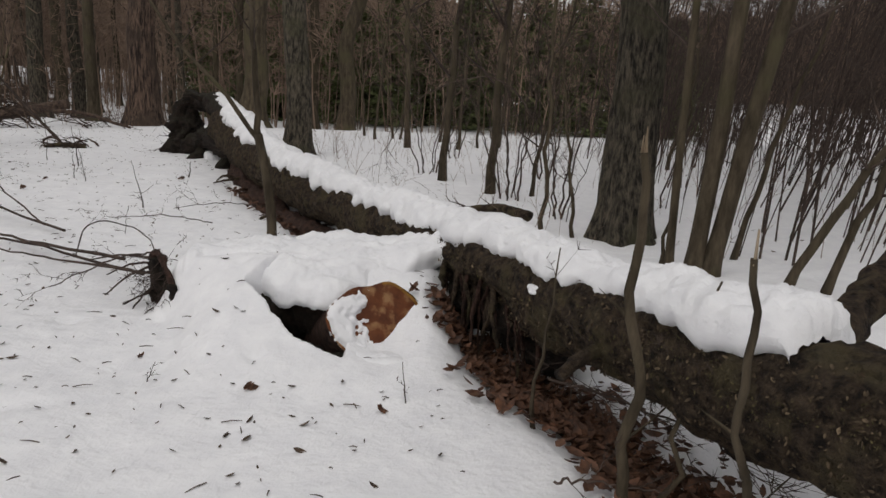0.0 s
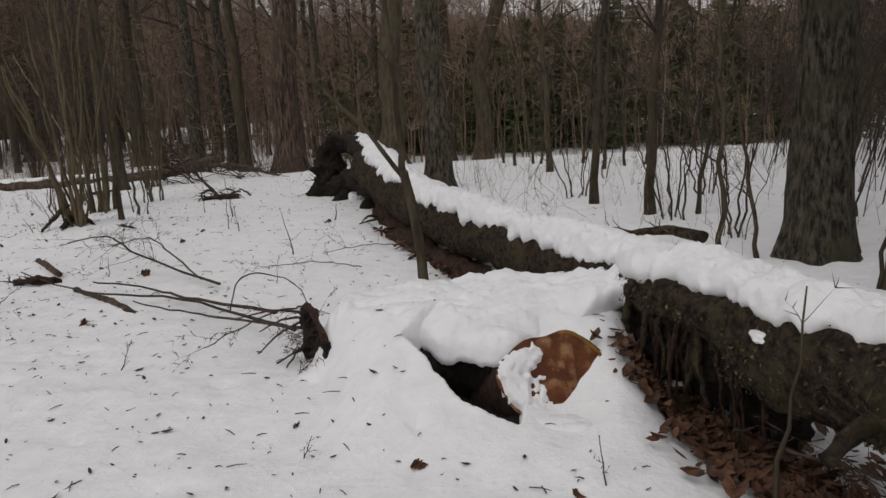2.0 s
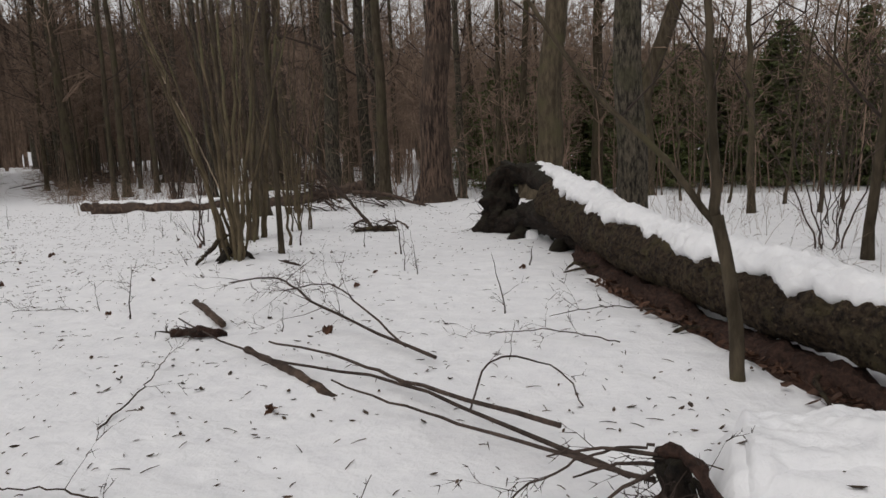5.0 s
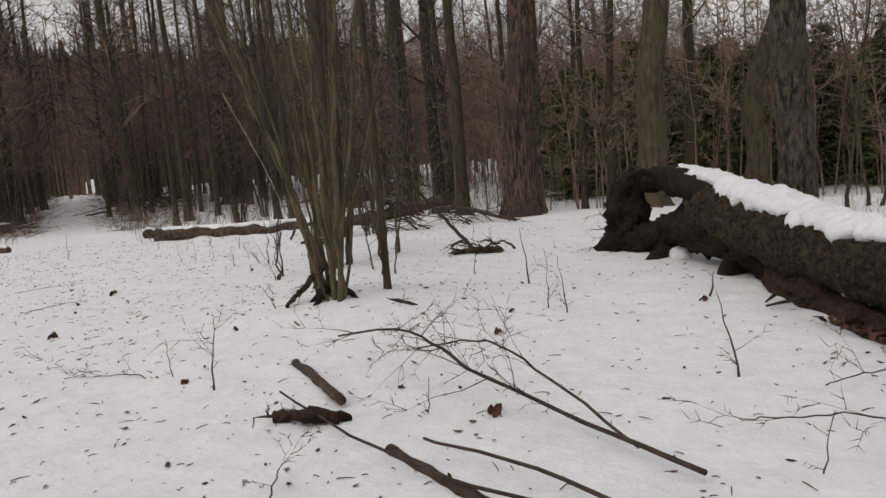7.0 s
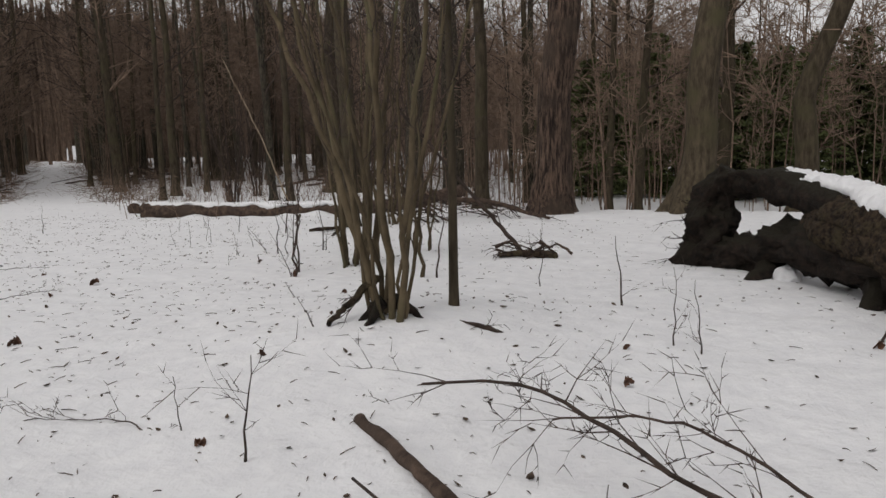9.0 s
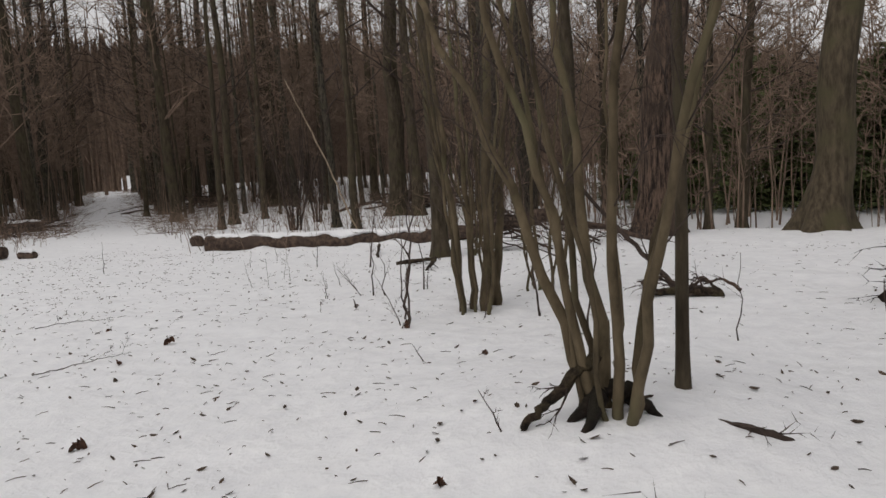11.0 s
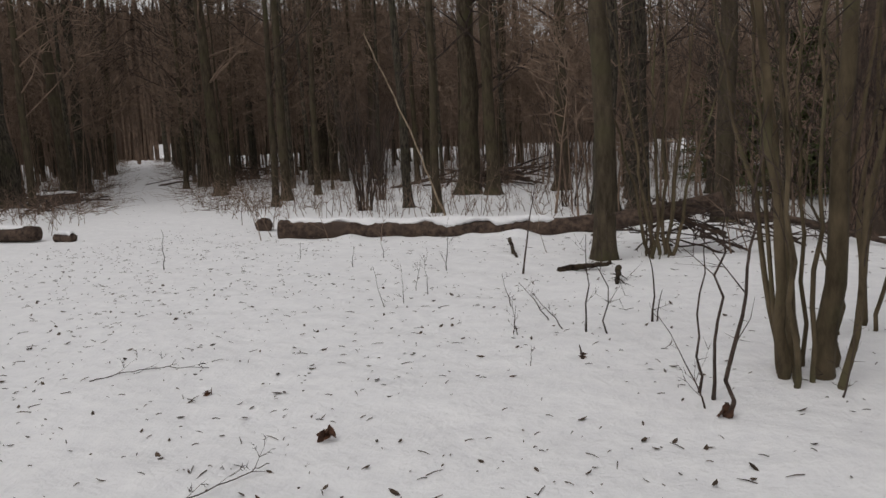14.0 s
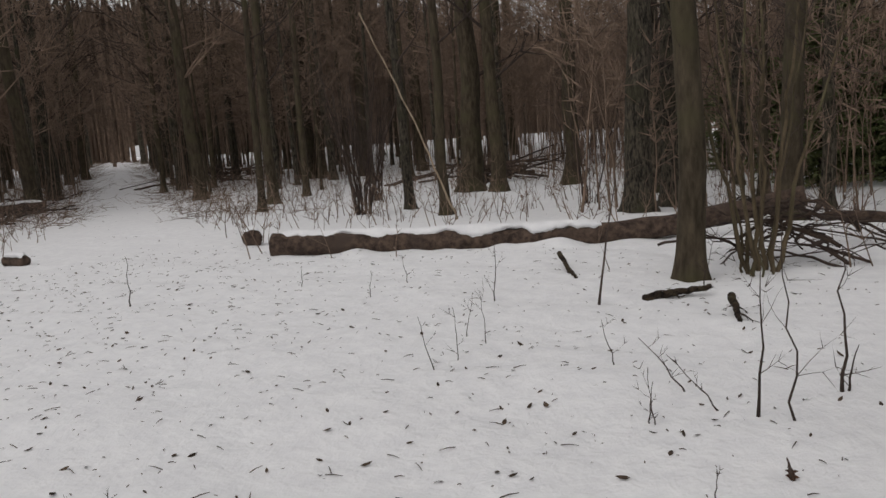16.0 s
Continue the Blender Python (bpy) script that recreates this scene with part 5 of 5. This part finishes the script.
def brush_pile(x, y, n, spread, tall, seed, label, rr=0.03):
    """A heap of dead boughs, each one a part."""
    rng = random.Random(seed)
    e = thing("brush_pile", x, y, land(x, y), label, "brush pile", "brush piles")
    for i in range(n):
        a = rng.uniform(0, 6.28)
        c = Vector((rng.gauss(0, 0.35) * spread, rng.gauss(0, 0.3) * spread, rng.uniform(0, tall)))
        d = Vector((math.cos(a), math.sin(a) * 0.7, rng.uniform(-0.25, 0.45)))
        ln = rng.uniform(0.5, 1.2) * spread
        lo = c - d * ln * 0.5
        lo.z = max(lo.z, 0.0)
        q = curve([lo, c + Vector((0, 0, 0.08)), c + d * ln * 0.5], 8, 0.02, rng)
        r = rr * rng.uniform(0.3, 1.2)
        bough = part("bough", Build().tube(q, [r * (1 - 0.08 * k) for k in range(9)], 7, 0.15, 8), TWIG if i % 3 else LOGBARK, e)
        if i % 2 == 0:
            for k in range(3):
                b = Build()
                twigs(b, q[rng.randint(3, 8)], d + Vector((rng.uniform(-1, 1), rng.uniform(-1, 1), rng.uniform(-0.2, 0.6))), ln * 0.35, r * 0.35, rng, 1, 3, 3)
                part("twig", b, TWIG, bough)


brush_pile(-10.3, 17.3, 52, 0.95, 0.6, 51, "tangled heap of dead boughs against the log's end", 0.022)
brush_pile(-9.4, 18.4, 14, 1.3, 0.3, 52, "loose dead branches on the snow", 0.022)
brush_pile(-6.9, 13.3, 10, 0.5, 0.15, 53, "small heap of dead twigs on the snow", 0.02)
brush_pile(-20.5, 34.0, 40, 3.2, 0.7, 54, "broad heap of dead branches in the wood", 0.06)
brush_pile(-35.6, 36.0, 30, 3.5, 0.6, 55, "heap of lopped branches beside the track", 0.05)
brush_pile(-29.0, 21.0, 22, 2.4, 0.35, 56, "loose brush beside the track", 0.04)
brush_pile(-35.5, 25.5, 24, 2.6, 0.4, 57, "loose brush beside the track", 0.04)
lying("bough", [(-9.9, 18.3, 0.35), (-9.2, 18.5, 0.3), (-8.4, 18.3, 0.12), (-7.8, 17.9, 0.05)], 0.06, "long bare bough lying from the brush pile", LOGBARK, 33, side=5, length=0.6, sides=10)


# ---- spruces at the clearing's far edge ----
def spruce(seed, h):
    rng = random.Random(seed)
    e = thing("spruce", 0, 0, 0, "dark young spruce with drooping green boughs", "spruce tree", "spruces")
    part("trunk", Build().tube([(0, 0, -0.2), (0.02, 0, h * 0.5), (0, 0, h)], [0.11, 0.07, 0.015], 8), OAK, e)
    b = Build()
    rows = int(h / 0.17)
    for i in range(rows):
        z = 0.15 + (h - 0.2) * i / rows
        reach = (1 - z / h) ** 0.8 * h * 0.30 + 0.15
        for k in range(9):
            a = rng.uniform(0, 6.28)
            ln = reach * rng.choice((0.4, 0.7, 1.0, 1.35)) * rng.uniform(0.8, 1.2)
            droop = rng.uniform(-0.45, -0.05)
            out = Vector((math.cos(a), math.sin(a), 0))
            for j in range(11):
                f = (j + 0.5) / 11
                p = Vector((0, 0, z)) + out * ln * f + Vector((0, 0, ln * (droop * f + 0.25 * f * f)))
                for s in (-1, 1):
                    w = 0.10 + 0.24 * (1 - f) * rng.uniform(0.5, 1.2)
                    d = (out * 0.6 + Vector((-out.y, out.x, 0)) * s * rng.uniform(0.5, 1.1) + Vector((0, 0, rng.uniform(-0.55, 0.1)))).normalized() * w
                    t = Vector((-d.y, d.x, rng.uniform(-0.4, 0.4))).normalized() * 0.035
                    b.add((p, p + d * 0.6 + t, p + d, p + d * 0.55 - t), ((0, 1, 2, 3),))
    part("crown", b, NEEDLE, e, smooth=False)
    return e


SPRUCES = [spruce(71, 4.9), spruce(72, 5.6), spruce(73, 4.2)]
rng = random.Random(99)
spots = []
for i in range(24):
    u = i / 23
    spots.append((-9.5 + 19 * u + rng.uniform(-0.4, 0.4), 31.5 - 4.5 * u + (i % 3) * 1.6 + rng.uniform(-0.6, 0.6)))
for i in range(30):
    u = i / 29
    spots.append((-12.5 + 24 * u + rng.uniform(-0.4, 0.4), 36.5 - 4.0 * u + (i % 2) * 2.2 + rng.uniform(-0.6, 0.6)))
for i, (x, y) in enumerate(spots):
    m = pose(x, y, land(x, y), 0, 0, rng.uniform(0, 360)) @ Matrix.Diagonal((1.0, 1.0, rng.uniform(0.85, 1.15), 1))
    if i < 3:
        SPRUCES[i].matrix_basis = m
    else:
        copy_thing(SPRUCES[i % 3], m)


# ---- the wood around ----
def free(x, y):
    """Whether a tree may stand here: not in the clearing, on the track, or before the camera's way."""
    d, u = seg_dist(x, y, -14, 12, -120, 101.5)
    if d < 1.7 + 2.0 * (u < 0.09):
        return False
    if -5 < x < 9 and -8 < y < 27:
        return False
    d, u = seg_dist(x, y, 0, 0, -16, 15)
    if d < 8.5:
        return False
    if -20 < x < -3 and y < 23 and y > 5 or math.hypot(x + 11, y - 10) < 24:
        return False
    return True


def forest_kind(seed, r, h, low):
    rng = random.Random(seed)
    e = thing("tree", 0, 0, 0, "bare woodland tree with dark weathered bark", "tree", "woodland trees")
    b, path, zs = trunk_mesh(r, h, (rng.uniform(-0.03, 0.03), rng.uniform(-0.03, 0.03)), rng, 10, 0.45, 0.03)
    part("trunk", b, SMOOTH if seed % 2 else OAK, e)
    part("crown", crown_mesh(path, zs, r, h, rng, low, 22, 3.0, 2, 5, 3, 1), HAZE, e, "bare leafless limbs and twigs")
    return e


def forest():
    kinds = [forest_kind(80, 0.09, 12, 2.0), forest_kind(81, 0.13, 15, 2.6), forest_kind(82, 0.18, 17, 3.0), forest_kind(83, 0.06, 9, 1.2), forest_kind(84, 0.11, 13, 2.2), forest_kind(85, 0.24, 18, 3.5)]
    rng = random.Random(123)
    used = set()
    placed = []
    tries = 0
    while len(placed) < 285 and tries < 20000:
        tries += 1
        a = rng.choice((rng.uniform(0, 360), rng.uniform(112, 172), rng.uniform(118, 172)))
        if not 5 < a < 178 and rng.random() > 0.12:
            continue
        d = 20 + 48 * rng.random()
        if 50 < a < 85 and rng.random() < 0.66 or d < 36 and rng.random() < 0.62:
            continue
        x, y = -7 + d * math.cos(radians(a)), 9 + d * math.sin(radians(a))
        if not free(x, y) or any((x - p) ** 2 + (y - q) ** 2 < 2.2 for p, q in placed):
            continue
        placed.append((x, y))
        k = rng.choice((0, 0, 1, 1, 2, 3, 3, 4, 4, 5))
        s = rng.uniform(0.85, 1.2)
        m = pose(x, y, land(x, y), rng.uniform(-2, 2), rng.uniform(-2, 2), rng.uniform(0, 360))
        if k in used:
            copy_thing(kinds[k], m)
        else:
            kinds[k].matrix_basis = m
            used.add(k)
    for k in range(6):
        if k not in used:
            kinds[k].matrix_basis = pose(-30 - 3 * k, -20, 0)


forest()


def understorey():
    """Young stems and fine brown brush that fill the wood between the trees."""
    rng = random.Random(321)
    b, thick = Build(), Build()
    for zone, count in (("wood", 1500), ("thicket", 950), ("edge", 260), ("behind", 420)):
        done = 0
        while done < count:
            if zone == "wood":
                a = rng.choice((rng.uniform(20, 175), rng.uniform(105, 172)))
                d = 34 + 34 * rng.random()
                x, y = -7 + d * math.cos(radians(a)), 9 + d * math.sin(radians(a))
                if not free(x, y) or (52 < a < 85 and rng.random() < 0.6):
                    continue
                h = rng.uniform(3.5, 9.0)
                lean = (rng.uniform(-0.12, 0.12), rng.uniform(-0.12, 0.12))
            elif zone == "edge":  # thin stems before the spruces
                x, y = rng.uniform(-15, 9), rng.uniform(22, 34)
                h = rng.uniform(1.5, 6.0)
                lean = (rng.uniform(-0.12, 0.12), rng.uniform(-0.1, 0.1))
            elif zone == "behind":  # the brown wood past the brush pile
                x, y = rng.uniform(-24, -6), rng.uniform(34, 60)
                h = rng.uniform(3.5, 9.0)
                lean = (rng.uniform(-0.12, 0.12), rng.uniform(-0.1, 0.1))
            else:  # the dense leaning thicket past the oak
                x, y = rng.uniform(2.8, 14), rng.uniform(6.0, 22)
                if y > 9 + 2.2 * x and x < 5:
                    continue
                h = rng.uniform(2.2, 5.5)
                lean = (rng.uniform(-0.05, 0.5), rng.uniform(-0.15, 0.15))
            done += 1
            z = land(x, y) - 0.05
            n = 4
            pts = [Vector((x + lean[0] * h * (k / n) ** 1.2, y + lean[1] * h * (k / n), z + h * k / n)) + Vector((rng.uniform(-1, 1), rng.uniform(-1, 1), 0)) * 0.06 * (k > 0) for k in range(n + 1)]
            r = rng.choice((0.012, 0.018, 0.025, 0.035)) * (0.45 if zone == "thicket" else 1)
            own = thick if zone == "thicket" else b
            own.tube(pts, [r * (1 - 0.17 * k) for k in range(n + 1)], 3, cap=False)
            for k in range(6 if zone == "thicket" else 9):
                i = rng.randint(1 if zone == "thicket" else 2, n)
                t = rng.uniform(0, 6.28)
                twigs(own, pts[i], (math.cos(t), math.sin(t), rng.uniform(0.3, 1.5)), h * rng.uniform(0.2, 0.4), max(r * 0.5, 0.004), rng, 1, 3, 5, 0.4, 0.25, 0.12 if zone == "thicket" else 1)
    tagged(part("thicket", thick, TWIG), "dense thicket of leaning reddish-brown stems", "thicket", kind="stuff")
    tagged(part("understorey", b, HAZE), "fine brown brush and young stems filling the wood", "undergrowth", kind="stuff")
    b = Build()
    for i in range(2600):
        x, y = rng.uniform(-42, -9), rng.uniform(14, 42)
        d, u = seg_dist(x, y, -14, 12, -120, 101.5)
        if d < 1.5 or (y < 19.5 + 0.3 * (x + 17) and rng.random() < 0.8) or y < 16.5:
            continue
        h = rng.uniform(0.2, 0.9)
        t = rng.uniform(0, 6.28)
        twigs(b, (x, y, land(x, y) - 0.03), (0.4 * math.cos(t), 0.4 * math.sin(t), 1), h * 1.2, rng.uniform(0.006, 0.013), rng, 1, 3, 4, 0.5, 0.25, 0.3)
    for i in range(1100):
        x, y = rng.uniform(-62, -23), rng.uniform(9, 34)
        d, u = seg_dist(x, y, -14, 12, -120, 101.5)
        if d < 1.6:
            continue
        t = rng.uniform(0, 6.28)
        twigs(b, (x, y, land(x, y) - 0.03), (0.5 * math.cos(t), 0.5 * math.sin(t), 1), rng.uniform(0.2, 0.8), rng.uniform(0.004, 0.009), rng, 1, 3, 3, 0.5, 0.25, 0.25)
    for i in range(1500):  # brash lying along both edges of the track
        u = rng.uniform(0.16, 0.66) ** 1.25
        off = rng.choice((-1, 1)) * (1.25 + 3.2 * rng.random() ** 1.4)
        x, y = -14 - 106 * u + 0.645 * off, 12 + 89.5 * u + 0.764 * off
        t = rng.uniform(0, 6.28)
        twigs(b, (x, y, land(x, y) + rng.uniform(0, 0.10)), (math.cos(t), math.sin(t), rng.uniform(-0.02, 0.30)), rng.uniform(0.4, 1.5), rng.uniform(0.005, 0.012), rng, 1, 3, 3, 0.5, 0.0, 0.2)
    for i in range(330):
        x, y = rng.uniform(-3, 5), rng.uniform(6.8, 18)
        if seg_dist(x, y, -4.3, 13.2, 2.0, 0.9)[0] < 0.6 or x < -1.5 - 0.25 * (y - 7):
            continue
        t = rng.uniform(0, 6.28)
        twigs(b, (x, y, land(x, y) - 0.03), (0.35 * math.cos(t), 0.35 * math.sin(t), 1), rng.uniform(0.2, 1.0), rng.uniform(0.002, 0.005), rng, 1, 3, 3, 0.5)
    tagged(part("low_brush", b, HAZE), "short bare shoots sticking out of the snow", "undergrowth", kind="stuff")


understorey()


def distance():
    """The far wood: a ring of dim brown trees past sixty metres, haze painted into their colour."""
    b = Build()
    rng = random.Random(17)
    for i in range(640):
        a = 2 * math.pi * i / 640 + rng.uniform(-0.003, 0.003)
        d = rng.uniform(72, 100)
        x, y = -7 + d * math.cos(a), 9 + d * math.sin(a)
        if (not 15 < math.degrees(a) < 178 and i % 6):
            continue
        h = rng.uniform(12, 19) - 4.0 * bell((math.degrees(a) - 70) ** 2, 11) + 5.0 * ease((math.degrees(a) - 108) / 14)
        r = rng.uniform(0.10, 0.3)
        top = (x + rng.uniform(-0.8, 0.8), y, h)
        b.tube([(x, y, -1), (x + rng.uniform(-0.4, 0.4), y, h * 0.5), top], [r, r * 0.75, 0.04], 3, cap=False)
        for k in range(11):
            z = rng.uniform(3, h)
            t = rng.uniform(0, 6.28)
            twigs(b, (x, y, z), (math.cos(t), math.sin(t), 0.9), rng.uniform(2, 4), 0.07, rng, 1, 3, 6, 0.4, 0.1, 1)
    for i in range(34):  # thin stems before the daylight at the track's end
        a, d = radians(139.3 + rng.uniform(-2.6, 2.6)), rng.uniform(84, 101)
        x, y = -7 + d * math.cos(a), 9 + d * math.sin(a)
        b.tube([(x, y, 0), (x + rng.uniform(-0.3, 0.3), y, 5), (x + rng.uniform(-0.5, 0.5), y, 11)], [0.13, 0.10, 0.05], 3, cap=False)
    tagged(part("far_woods", b, HAZE), "dim bare trees of the far wood, paled for haze", "far wood", kind="stuff")
    # backdrop wall; its lighter brown carries the haze of distance
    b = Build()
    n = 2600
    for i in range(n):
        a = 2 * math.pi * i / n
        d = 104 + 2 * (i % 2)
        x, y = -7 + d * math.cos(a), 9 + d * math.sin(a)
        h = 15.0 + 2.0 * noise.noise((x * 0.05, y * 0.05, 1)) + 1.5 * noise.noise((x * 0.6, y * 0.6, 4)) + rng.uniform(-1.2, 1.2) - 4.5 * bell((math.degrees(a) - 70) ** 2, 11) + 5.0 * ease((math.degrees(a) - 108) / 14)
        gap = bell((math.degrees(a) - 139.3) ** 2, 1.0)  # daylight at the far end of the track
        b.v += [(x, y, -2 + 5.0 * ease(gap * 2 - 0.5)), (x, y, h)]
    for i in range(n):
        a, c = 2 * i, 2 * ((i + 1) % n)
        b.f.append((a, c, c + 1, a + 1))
    tagged(part("backdrop", b, HAZY_BACKWOOD), "brown mass of the distant wood, haze painted into its tone", "distance", kind="structure")


distance()
